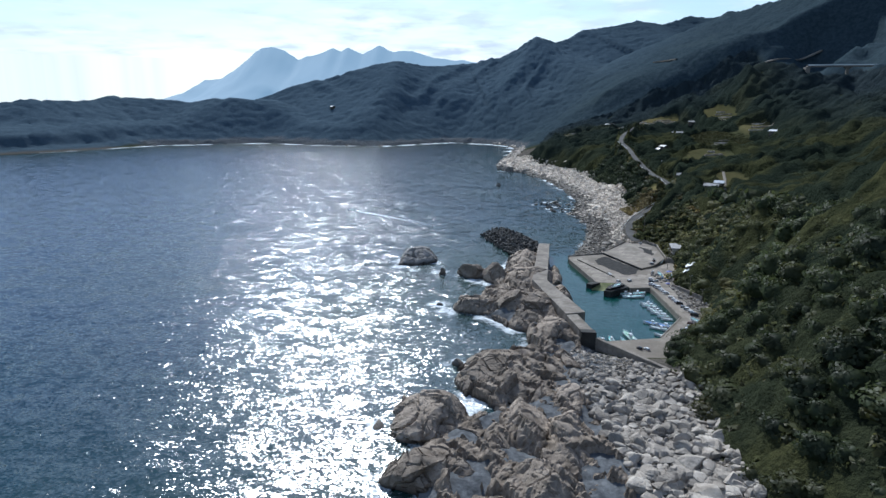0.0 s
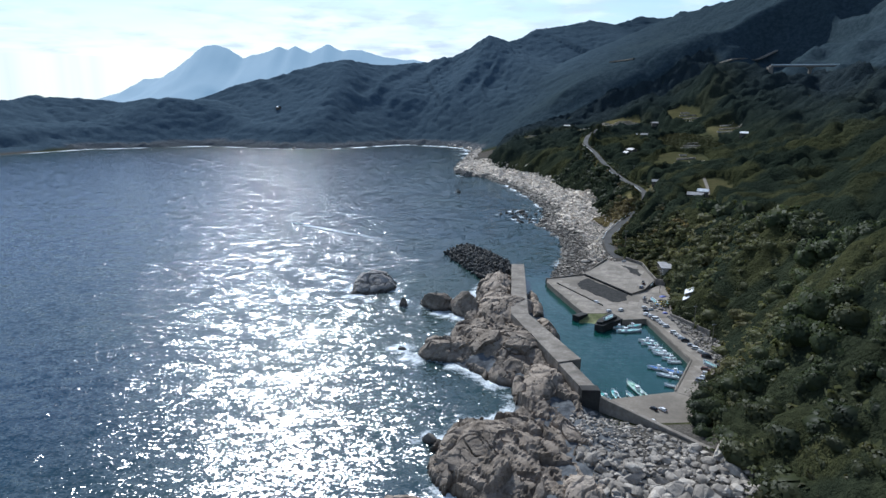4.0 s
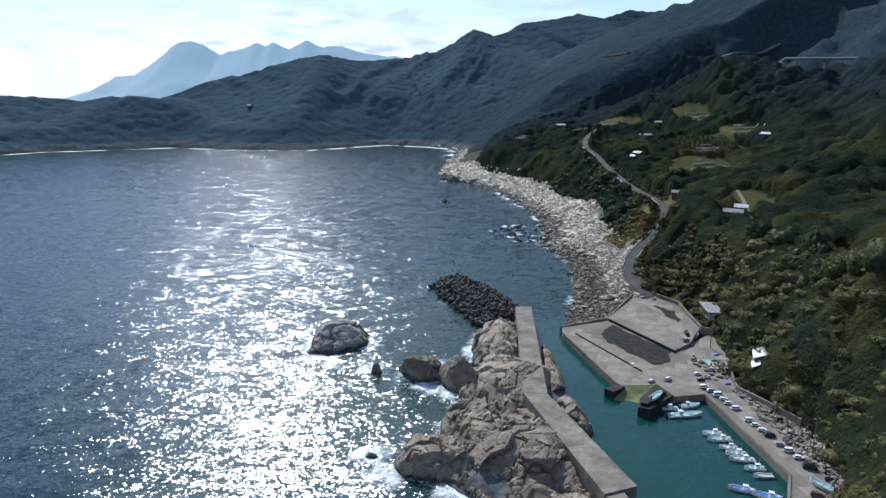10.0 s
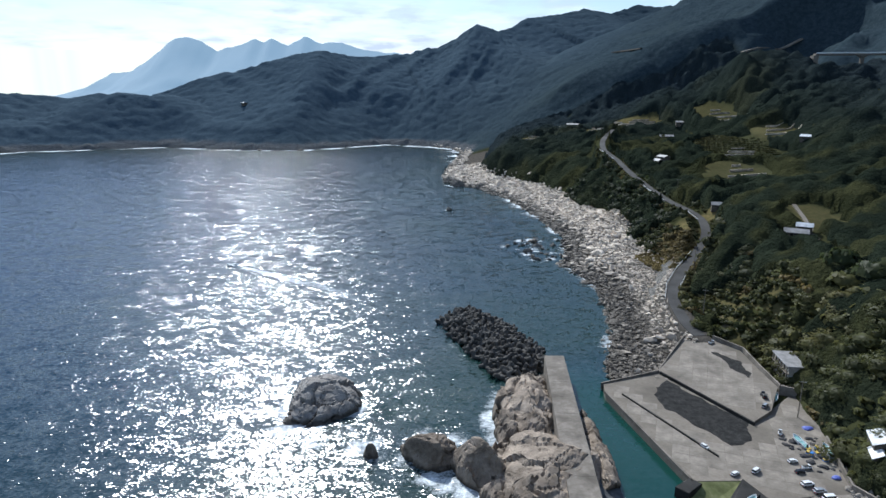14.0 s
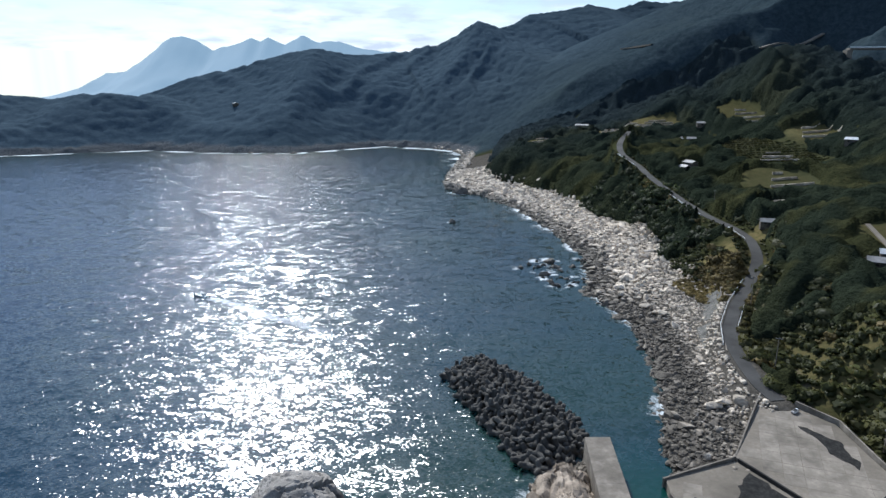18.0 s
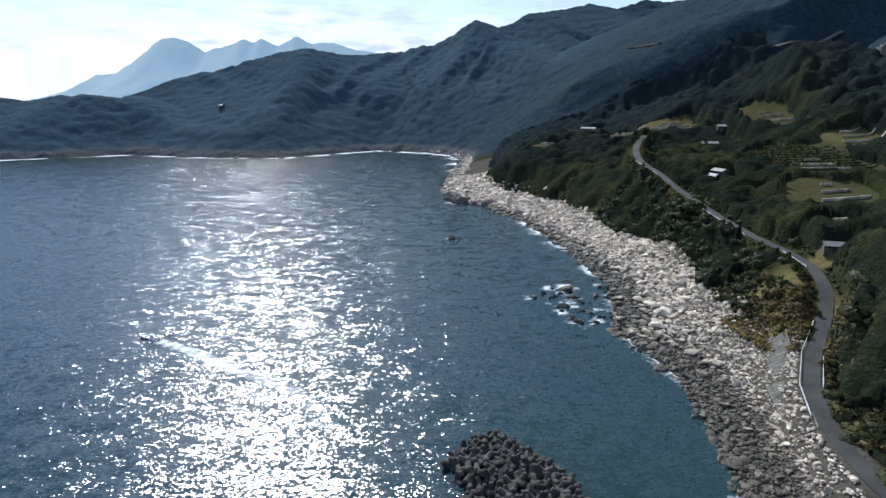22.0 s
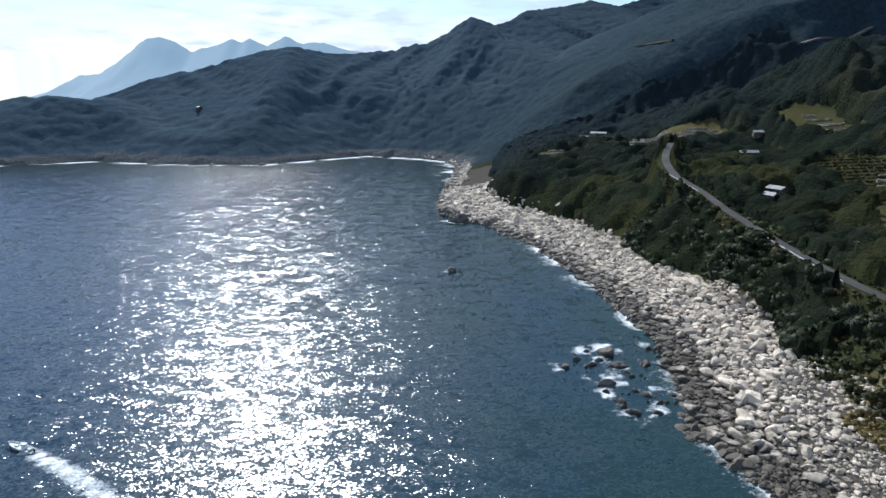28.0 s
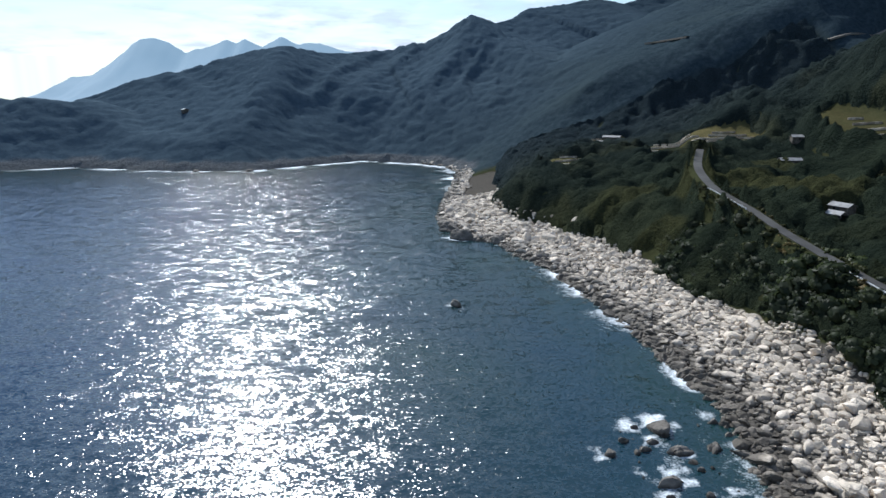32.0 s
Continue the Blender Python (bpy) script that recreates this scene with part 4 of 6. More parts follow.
def panels(owner, poly, turn, size, height, skip=()):
    """Cast floor slabs with open joints, laid where a whole slab fits."""
    poly = np.array(poly, float)
    mid = poly.mean(0)
    c, s = math.cos(radians(turn)), math.sin(radians(turn))
    sheet = bpy.data.meshes.new("slab")
    bm = box(-size / 2 + 0.05, size / 2 - 0.05, -size / 2 + 0.05, size / 2 - 0.05, -0.05, 0.02, 0.012)
    bm.to_mesh(sheet)
    bm.free()
    sheet.materials.append(M_PANEL)
    n = int(80 / size)
    for i in range(-n, n + 1):
        for j in range(-n, n + 1):
            u, v = i * size, j * size
            x, y = mid[0] + u * c - v * s, mid[1] + u * s + v * c
            h = size / 2
            cx = np.array([x + p * c - q * s for p, q in ((-h, -h), (h, -h), (h, h), (-h, h))])
            cy = np.array([y + p * s + q * c for p, q in ((-h, -h), (h, -h), (h, h), (-h, h))])
            if inside(cx, cy, poly).all() and not any(math.hypot(x - a, y - b) < r for a, b, r in skip):
                ob = new("slab", sheet)
                gx_, gy_ = height(x + 1, y) - height(x, y), height(x, y + 1) - height(x, y)
                normal = Vector((-gx_, -gy_, 1)).normalized()
                ob.matrix_world = Matrix.Translation((x, y, height(x, y))) @ Vector((0, 0, 1)).rotation_difference(normal).to_matrix().to_4x4() @ pose(0, 0, 0, 0, 0, turn)
                ob.parent = owner


tilted("slipway", [(74.2, 301.4, 2.1), (62.4, 301.4, 2.1), (57.5, 292, -1.3), (65, 287, -1.3)], 2, mat("algae_concrete", (0.16, 0.18, 0.06), (0.24, 0.24, 0.12), grain=1, stain=0.3, rough=0.8),
       "concrete slipway green with algae", "slipway")
solid("old_mole", [(63.6, 286.8), (66.6, 285.2), (76.7, 293.5), (74.4, 301.6), (66.2, 292.5)], -5, 2.7, M_DARKCONC, "dark stained old stone mole", "mole")
solid("old_mole_step", [(64.6, 287.6), (66.4, 286.8), (74.6, 294.2), (73, 299), (66.8, 291.6)], 2.5, 3.6, M_DARKCONC, "dark stained old stone mole", "mole")
solid("pier_end", [(57.4, 299.2), (59.6, 296.6), (64.2, 300.2), (62.2, 302.6)], -5, 2.5, M_DARKCONC, "dark pier end block streaked with weed", "pier")
solid("sea_wall", [(48.6, 219.6), (69.6, 190.8), (70.6, 191.6), (49.6, 220.6)], -2, 5.2, M_CONC, "dark stained concrete sea wall", "wall")
solid("breakwater_head", [(43.3, 220.0), (48.8, 219.6), (48.6, 223.2), (43.1, 223.4)], -6, 7.2, M_DARKCONC, "dark block where breakwater and sea wall meet", "breakwater")


def wall_line(name, line, w, z0, height, material, label, category="wall"):
    """A low wall along a line of (x, y, z of its foot)."""
    bm = bmesh.new()
    for (ax, ay, az), (bx, by, bz) in zip(line, line[1:]):
        t = Vector((bx - ax, by - ay)).normalized()
        s = Vector((t.y, -t.x)) * w / 2
        quad = [(ax + s.x, ay + s.y), (bx + s.x, by + s.y), (bx - s.x, by - s.y), (ax - s.x, ay - s.y)]
        zs = [az, bz, bz, az]
        low = [bm.verts.new((x, y, z + z0)) for (x, y), z in zip(quad, zs)]
        top = [bm.verts.new((x, y, z + height)) for (x, y), z in zip(quad, zs)]
        bm.faces.new(low[::-1])
        bm.faces.new(top)
        for i in range(4):
            bm.faces.new((low[i], low[(i + 1) % 4], top[(i + 1) % 4], top[i]))
    bmesh.ops.recalc_face_normals(bm, faces=bm.faces)
    return tagged(part(name, bm, material), label, category, kind="structure")


wall_line("quay_kerb_beach", [(55.2, 352.4, 2.2), (76, 360, 2.6), (86.5, 374, 4.0), (97, 388, 5.0)], 0.4, -2, 0.45, M_CONC, "low dark wall between yard and beach")
# the dark colour of this edge wall also draws the step's shadow line
wall_line("yard_step", [(76.2, 358.8, 2.2), (90.0, 325.9, 2.2)], 0.45, -1, 1.0, M_DARKCONC, "low dark edge wall of the raised yard")
wall_line("apron_kerb", [(59.5, 345, 2.2), (73.2, 311.2, 2.2)], 0.35, -0.5, 0.45, M_DARKCONC, "low dark kerb across the apron")
wall_line("quay_edge_west", [(54.9, 347, 2.2), (62.6, 301.4, 2.2)], 0.6, -0.5, 0.3, M_CONC, "worn concrete quay edge")
wall_line("quay_edge_east", [(87.2, 294.6, 2.2), (89.0, 253.2, 2.2), (74.6, 229.5, 2.2)], 0.5, -0.5, 0.28, M_CONC, "worn concrete quay edge")
wall_line("retaining_wall", [(103.5, 381.5, 4.9), (109.3, 371, 4.6), (108.2, 358, 4.1), (107.8, 345, 3.4), (114, 340, 3.5)], 0.5, -2, 1.3, M_CONC, "weathered retaining wall below the bank")
wall_line("quay_bank_wall", [(105, 318, 2.2), (100, 304, 2.2), (97.8, 297, 2.2), (101.5, 286.5, 2.6), (104.6, 275, 3.2)], 0.5, -2, 1.4, M_CONC, "low weathered wall behind the parked cars")


def revetment(top, toe, nu, nv, label):
    """A slope paved with concrete blocks between its upper edge and its toe."""
    owner = thing("revetment", label, "revetment", kind="structure")
    top, toe = [np.array(q, float) for q in top], [np.array(q, float) for q in toe]

    def at(u, v):
        q = (top[0] * (1 - u) + top[1] * u) * (1 - v) + (toe[0] * (1 - u) + toe[1] * u) * v
        return q
    base = bmesh.new()
    down = np.array((0, 0, 1.6))
    up = [base.verts.new(at(u, v) - (0, 0, 0.12)) for u, v in ((0, 0), (1, 0), (1, 1), (0, 1))]
    low = [base.verts.new(Vector(q.co) - Vector(down)) for q in up]
    base.faces.new(up[::-1])
    base.faces.new(low)
    for i in range(4):
        base.faces.new((low[i], up[i], up[(i + 1) % 4], low[(i + 1) % 4]))
    bmesh.ops.recalc_face_normals(base, faces=base.faces)
    part("bedding", base, M_DARKCONC, owner)
    for i in range(nu):
        for j in range(nv):
            bm = bmesh.new()
            gap = 0.025
            c = [at((i + a) / nu, (j + b) / nv) for a, b in ((gap, gap), (1 - gap, gap), (1 - gap, 1 - gap), (gap, 1 - gap))]
            hi = [bm.verts.new(q + (0, 0, 0.02)) for q in c]
            lo = [bm.verts.new(q - (0, 0, 0.15)) for q in c]
            bm.faces.new(hi[::-1])
            bm.faces.new(lo)
            for k in range(4):
                bm.faces.new((lo[k], hi[k], hi[(k + 1) % 4], lo[(k + 1) % 4]))
            bmesh.ops.recalc_face_normals(bm, faces=bm.faces)
            part("block", bm, M_REVET, owner)


revetment(((99.2, 414, 6.9), (109.6, 440.5, 8.4)), ((94.6, 416.5, 2.9), (102.8, 444, 3.6)), 14, 5, "sloping concrete block revetment below the coast road")
revetment(((112.8, 446, 8.6), (123.0, 470, 10.6)), ((107.6, 449.5, 3.8), (117.6, 474, 5.6)), 12, 5, "sloping concrete block revetment overgrown with dry grass")
wall_line("revetment_kerb", [(99.4, 414, 6.9), (109.9, 440.5, 8.4), (113.2, 446, 8.6), (123.3, 470, 10.6)], 0.4, -3, 0.55, M_CONC, "pale kerb wall along the top of the revetment")


M_STAIN = mat("black_wet_gravel", (0.012, 0.012, 0.012), (0.05, 0.048, 0.044), grain=2.5, stain=0.5, rough=0.95, bump=0.8, depth=0.08)


def ragged(points, step, amount, seed):
    """The outline of a stain: a polygon with its sides broken up."""
    pts = np.array(points, float)
    out = []
    for a, b in zip(pts, np.roll(pts, -1, 0)):
        n = max(2, int(np.linalg.norm(b - a) / step))
        out += [a + (b - a) * k / n for k in range(n)]
    out = np.array(out)
    return [tuple(q) for q in out + amount * np.c_[fbm(out / 3, 2, seed), fbm(out / 3, 2, seed + 7)]]


solid("wet_patch", ragged([(68.5, 339), (71, 349.5), (76.5, 354), (88.6, 327.5), (85.5, 318.5), (79, 316.5)][::-1], 1.2, 0.8, 5), 2.1, 2.235, M_STAIN, "black wet gravel patch on the sunken apron", "stain", 0.0)
tilted("tar_patch", [(x, y, lot_z(x, y) + 0.05) for x, y in ragged([(101.6, 351.5), (103.4, 354.5), (104, 360), (103.2, 366), (100.6, 370.5), (98.6, 371), (99.4, 362), (99.8, 356)], 0.9, 0.9, 9)], 0.12, M_STAIN,
       "dark worn tar patch on the yard", "stain")

def strip(name, line, width, material, label, category, lift=0.06, z=None, thick=0.5):
    """A road or kerb that follows a line of (x, y, z)."""
    line = np.array(line, float)
    fine = np.linspace(0, len(line) - 1, len(line) * 6)
    pts = np.stack([np.interp(fine, np.arange(len(line)), line[:, k]) for k in range(3)], 1)
    for _ in range(6):
        pts[1:-1] = 0.25 * pts[:-2] + 0.5 * pts[1:-1] + 0.25 * pts[2:]
    t = np.gradient(pts[:, :2], axis=0)
    t /= np.linalg.norm(t, axis=1)[:, None]
    side = np.c_[t[:, 1], -t[:, 0]]
    n = len(pts)
    a, b = width
    l, r = pts.copy(), pts.copy()
    l[:, :2] += side * a
    r[:, :2] += side * b
    l[:, 2] += lift
    r[:, 2] += lift
    lo, ro = l - (0, 0, thick), r - (0, 0, thick)
    v = np.concatenate([l, r, lo, ro])
    i = np.arange(n - 1)
    f = np.concatenate([np.c_[i, i + n, i + n + 1, i + 1], np.c_[i + 2 * n, i, i + 1, i + 2 * n + 1], np.c_[i + n, i + 3 * n, i + 3 * n + 1, i + n + 1]])
    return tagged(new(name, mesh_of(name, v, f, material, False)), label, category, kind="structure")


strip("road", ROAD, (-2.3, 2.3), M_ASPHALT, "narrow grey asphalt coast road", "road", 0.08)


def guard_rail(line, label):
    """White-painted rail on posts."""
    rail = thing("guard_rail", label, "guard rail", "guard rails beside the coast road")
    line = np.array(line, float)
    wall = wall_line("rail_beam", [tuple(q) for q in line], 0.12, 0.45, 0.85, M_WHITE, "", "")
    for key in ("kind", "category"):
        if key in wall:
            del wall[key]
    wall.parent = rail
    for a, b in zip(line, line[1:]):
        for s in np.arange(0, 1, 3.0 / np.linalg.norm(b - a)):
            x, y, z = a + (b - a) * s
            part("post", cyl(0.08, 0.08, 1.1, 6, (x, y, z - 0.3)), M_WHITE, rail)


M_WHITE = paint("white_paint", (0.78, 0.78, 0.76), 0.45)


def beside(line, off):
    line = np.array(line, float)
    t = np.gradient(line[:, :2], axis=0)
    t /= np.linalg.norm(t, axis=1)[:, None]
    return np.c_[line[:, :2] + np.c_[t[:, 1], -t[:, 0]] * off, line[:, 2]]


SEA_SIDE = beside(ROAD, -2.9)
HILL_SIDE = beside(ROAD, 2.9)
guard_rail(SEA_SIDE[3:7], "white rail on the seaward edge of the bend")
guard_rail(SEA_SIDE[8:10], "white rail on the seaward road edge")
guard_rail(SEA_SIDE[10:13], "long white rail on the seaward road edge")
guard_rail(SEA_SIDE[14:16], "short white rail above the wooded cliff")
guard_rail(HILL_SIDE[4:6], "short white rail on the hillside road edge")

panels(lot, LOT, -25, 4.4, lot_z)
panels(quay_e, QUAY_E, 2, 3.6, lambda x, y: 2.22)
panels(quay_n, QUAY_N, -22, 4.2, lambda x, y: 2.2, ((78, 334, 13), (72, 346, 8), (83, 323, 8)))

# ---- woods ----
def clump_shape(rng, clumps, leaves, leaf, flat=0.75, fine=True):
    """A crown as many small leaf sprays on the outside of lumpy boughs. Radius about 1, base near z = 0."""
    vs, fs, ns, n = [], [], [], 0
    for axis in range(3):  # a dark inner mass, so that no sky shows through the heart
        for side in (-1, 1):
            for a in ((-1, 0) if fine else (-1,)):
                for b in ((-1, 0) if fine else (-1,)):
                    quad = []
                    step = 1 if fine else 2
                    for p, q in ((a, b), (a + step, b), (a + step, b + step), (a, b + step)):
                        w = np.roll(np.array([side, p, q], float), axis)
                        w = w / np.linalg.norm(w)
                        ns.append(w)
                        quad.append(w * rng.uniform(0.74, 0.82) * (1, 1, flat) + (0, 0, 0.72))
                    vs += quad
                    fs.append([n, n + 1, n + 2, n + 3] if side > 0 else [n, n + 3, n + 2, n + 1])
                    n += 4
    for c in range(clumps):
        a, e = rng.uniform(0, 2 * np.pi), rng.uniform(-0.45, 0.85)
        rad = rng.uniform(0.35, 0.95) * math.sqrt(max(0.05, 1 - 0.55 * max(e, 0) ** 2))
        centre = np.array([math.cos(a) * rad, math.sin(a) * rad, 0.75 + e * flat * 0.62])
        size = rng.uniform(0.22, 0.48)
        for _ in range(leaves):
            d = rng.normal(size=3)
            d[2] = abs(d[2]) * 0.9 - 0.15
            d /= np.linalg.norm(d)
            at = centre + d * size * rng.uniform(0.75, 1.1)
            u = np.cross(d, rng.normal(size=3))
            u /= np.linalg.norm(u)
            w = np.cross(d, u) + d * rng.uniform(-0.5, 0.5)
            s = leaf * rng.uniform(0.5, 1.4)
            vs += [at - u * s - w * s * 0.7, at + u * s * 0.8 - w * s, at + u * s + w * s * 0.8 - d * s * 0.3, at - u * s * 0.7 + w * s]
            soft = 0.55 * d + 0.9 * (at - (0, 0, 0.5)) + (0, 0, 0.25) + 0.07 * rng.normal(size=3)
            ns += [soft / np.linalg.norm(soft)] * 4
            fs.append([n, n + 1, n + 2, n + 3])
            n += 4
    return np.array(vs), np.array(fs), np.array(ns)


def crown_tone(x, y):
    """How light each tree is: stands of like trees, and chance."""
    i, j = np.floor(x * 7).astype(np.int64), np.floor(y * 7).astype(np.int64)
    return np.clip(0.5 + 0.42 * vnoise(np.c_[x, y] / 24, 18) + 0.8 * (hash3(i, j, i * 0, 19) - 0.5), 0, 1)


def scattered(name, shapes, rows, material):
    """Many copies of shapes in one mesh. Rows: x, y, z, radius, height, turn, kind."""
    vs, fs, ns, ts, n = [], [], [], [], 0
    for k, (v, f, *soft) in enumerate(shapes):
        some = rows[rows[:, 6] == k]
        if not len(some):
            continue
        c, s = np.cos(some[:, 5])[:, None], np.sin(some[:, 5])[:, None]
        x = (v[:, 0] * c - v[:, 1] * s) * some[:, 3:4] + some[:, 0:1]
        y = (v[:, 0] * s + v[:, 1] * c) * some[:, 3:4] + some[:, 1:2]
        z = v[:, 2] * some[:, 4:5] + some[:, 2:3]
        vs.append(np.stack([x, y, z], -1).reshape(-1, 3))
        if soft:
            m = soft[0]
            ts.append(np.repeat(crown_tone(some[:, 0], some[:, 1]), len(v)))
            ns.append(np.stack([m[:, 0] * c - m[:, 1] * s, m[:, 0] * s + m[:, 1] * c, m[:, 2] + 0 * c], -1).reshape(-1, 3))
        fs.append((f[None] + (np.arange(len(some)) * len(v))[:, None, None] + n).reshape(-1, f.shape[1]))
        n += len(some) * len(v)
    me = mesh_of(name, np.concatenate(vs), np.concatenate(fs), material, bool(ns), np.concatenate(ns) if ns else None)
    if ts:
        me.attributes.new("tone", "FLOAT", "POINT").data.foreach_set("value", np.concatenate(ts).astype(np.float32))
    return new(name, me)


def wooded(x, y, d, z, small=False):
    """Where trees can grow: off the shore, the harbour flat and the road."""
    e = x - np.interp(y, *EAST_EDGE)
    off, _ = way_off(x, y, ROAD_A)
    ok = np.where(y < 390, (e > 0.8) & (x > 60), d > np.where(y > 1120, 9, 41 + 5 * vnoise(np.c_[x, y] / 25, 6)))
    ragged_edge = 1 + 0.4 * vnoise(np.c_[x, y] / 14, 12)
    field = way_off(x, y, FOOTPATH)[0] < 3.0
    for cx, cy, rx, ry, *_ in FIELDS:
        field |= ((x - cx) / rx) ** 2 + ((y - cy) / ry) ** 2 < ragged_edge
    road_x = np.interp(y, ROAD_A[:, 1], ROAD_A[:, 0])
    ok = ok | ((y > 384) & (y < 520) & (x > road_x) & (x < 150))
    if not small:
        edge = 4 * vnoise(np.c_[x, y] / 6, 13)
        ok = ok & (np.hypot(x - 128, (y - 494) / 2.6) > 16 + edge) & (np.hypot(x - 122, (y - 394) / 2.2) > 13 + edge)
    return ok & (off > np.where((x < road_x) & (y > 500), 3.6 if small else np.where((y < 545), 7.5, 4.8), 3.5 if small else np.where((y > 420) & (y < 545), 6.8, 4.6))) & (z > 1.5) & ~field


rng = np.random.default_rng(3)


def tree_rows(x0, x1, y0, y1, step, r0, r1):
    xs, ys = np.meshgrid(np.arange(x0, x1, step), np.arange(y0, y1, step))
    x, y = xs.ravel() + rng.uniform(-0.75, 0.75, xs.size) * step, ys.ravel() + rng.uniform(-0.75, 0.75, xs.size) * step
    d, z = inland(x, y), land_height(x, y)
    keep = wooded(x, y, d, z, r1 < 3)
    x, y, z = x[keep], y[keep], z[keep]
    r = (r0 * 0.8 + (r1 * 1.25 - r0 * 0.8) * rng.random(len(x)) ** 1.5) * (1 + 0.3 * vnoise(np.c_[x, y] / 18, 4))
    return np.c_[x, y, z - 0.4 * r, r, r * rng.uniform(0.65, 1.15, len(x)), rng.uniform(0, 6.28, len(x)), rng.integers(0, 6, len(x))]


FINE_CROWNS = [clump_shape(rng, 18, 38, 0.055) for _ in range(6)]
CROWNS = [clump_shape(rng, 12, 12, 0.125) for _ in range(6)]
LIGHT_CROWNS = [clump_shape(rng, 7, 6, 0.21, 0.75, False) for _ in range(6)]

near = np.r_[tree_rows(60, 150, 100, 225, 4.5, 2.8, 5.6), tree_rows(80, 150, 225, 480, 4.3, 2.4, 5.4), tree_rows(60, 150, 480, 620, 3.9, 2.6, 4.4), tree_rows(118, 158, 505, 700, 4.2, 2.6, 4.2)]


def scrubby(rows):
    """Low olive scrub: by the road bend, along the harbour bank and in patches."""
    x, y, z = rows[:, 0], rows[:, 1], rows[:, 2]
    e = x - np.interp(y, *EAST_EDGE)
    n = vnoise(np.c_[x, y] / 32, 14)
    return ((y > 390) & (y < 505) & (inland(x, y) < 75)) | ((y < 400) & (y > 225) & (e < 30 + 24 * n)) | ((y < 226) & (e < 8 + 10 * n)) | (n > 0.38)


low = np.r_[tree_rows(60, 150, 100, 470, 3.6, 1.4, 2.5), tree_rows(108, 136, 366, 545, 2.6, 1.2, 2.2)]
verge = tree_rows(112, 165, 400, 720, 1.9, 0.7, 1.25)
gap, _ = way_off(verge[:, 0], verge[:, 1], ROAD_A)
low = np.r_[low, verge[gap < 9]]
brown = (np.hypot((low[:, 0] - 130) / 0.8, (low[:, 1] - 476) / 1.3) < 12 + 8 * vnoise(low[:, :2] / 5, 33)) | ((vnoise(low[:, :2] / 9, 34) > 0.55) & (low[:, 1] > 300))
bank = rng.uniform((110, 452, 0), (136, 498, 1), (1000, 3))
bank = bank[(np.hypot(bank[:, 0] - 124, bank[:, 1] - 474) < 21)]
away, _ = way_off(bank[:, 0], bank[:, 1], ROAD_A)
bank = bank[(away > 4.2) & (inland(bank[:, 0], bank[:, 1]) > 33)]
size = 0.7 + 0.9 * bank[:, 2]
tufts = np.c_[bank[:, :2], land_height(bank[:, 0], bank[:, 1]) - 0.3 * size, size, 0.9 * size, 20 * bank[:, 2], np.arange(len(bank)) % 6]
crops = np.array([(x, y) for y in np.arange(606, 700, 5.0) for x in np.arange(211, 276, 2.2)])
crops = crops + rng.uniform(-0.5, 0.5, crops.shape)
crops = crops[((crops[:, 0] - 243) / 33) ** 2 + ((crops[:, 1] - 652) / 47) ** 2 < 1]
crops = np.c_[crops, land_height(crops[:, 0], crops[:, 1]) - 0.2, rng.uniform(0.9, 1.6, len(crops)), rng.uniform(0.6, 1.1, len(crops)), rng.uniform(0, 6, len(crops)), np.arange(len(crops)) % 6]
tagged(scattered("dry_grass", LIGHT_CROWNS, np.r_[low[brown], tufts], M_DRY), "tawny dry grass on the bank below the road", "grass", kind="stuff")
tagged(scattered("crop_rows", LIGHT_CROWNS, crops, M_SCRUB), "rows of green crops on the terraced field", "crops", kind="stuff")
low = low[~brown]
tagged(scattered("undergrowth", LIGHT_CROWNS, low, M_SCRUB), "low olive undergrowth between the trees", "scrub", kind="stuff")
corner = np.array([(73, 206, 2.2, 3.6), (75.5, 212.5, 2.2, 4.2), (78.5, 219, 2.2, 4.0), (83, 226, 2.2, 3.4), (71, 200, 2.2, 3.2), (79, 211, 3, 4.4)])
near = near[(near[:, 1] > 480) | (rng.random(len(near)) < 0.62)]
near = np.r_[np.c_[corner, corner[:, 3], np.arange(6), np.arange(6)], near]
bush = scrubby(near)
bush[:6] = False
near[bush, 3:5] *= (0.95, 0.6)
dense = near[~bush]
lone = dense[:, 0] - np.interp(dense[:, 1], *EAST_EDGE) < 14
lone &= (dense[:, 1] > 150) & (dense[:, 1] < 390)
singles = np.flatnonzero(lone)[:300]
for rows, leaf, name, label in ((np.delete(dense, singles, 0), M_LEAF, "woodland", "dense evergreen wood on the steep hillside"),
                                (near[bush], M_SCRUB, "scrub", "olive green scrub and dry grass on the bank")):
    close, away = (rows[:, 1] < 440) & (rows[:, 0] < 142), (rows[:, 1] > 700) | (rows[:, 0] > 165)
    for shapes, some in ((FINE_CROWNS, close), (CROWNS, ~close & ~away), (LIGHT_CROWNS, away)):
        if some.any():
            tagged(scattered(name, shapes, rows[some], leaf), label, name, kind="stuff")


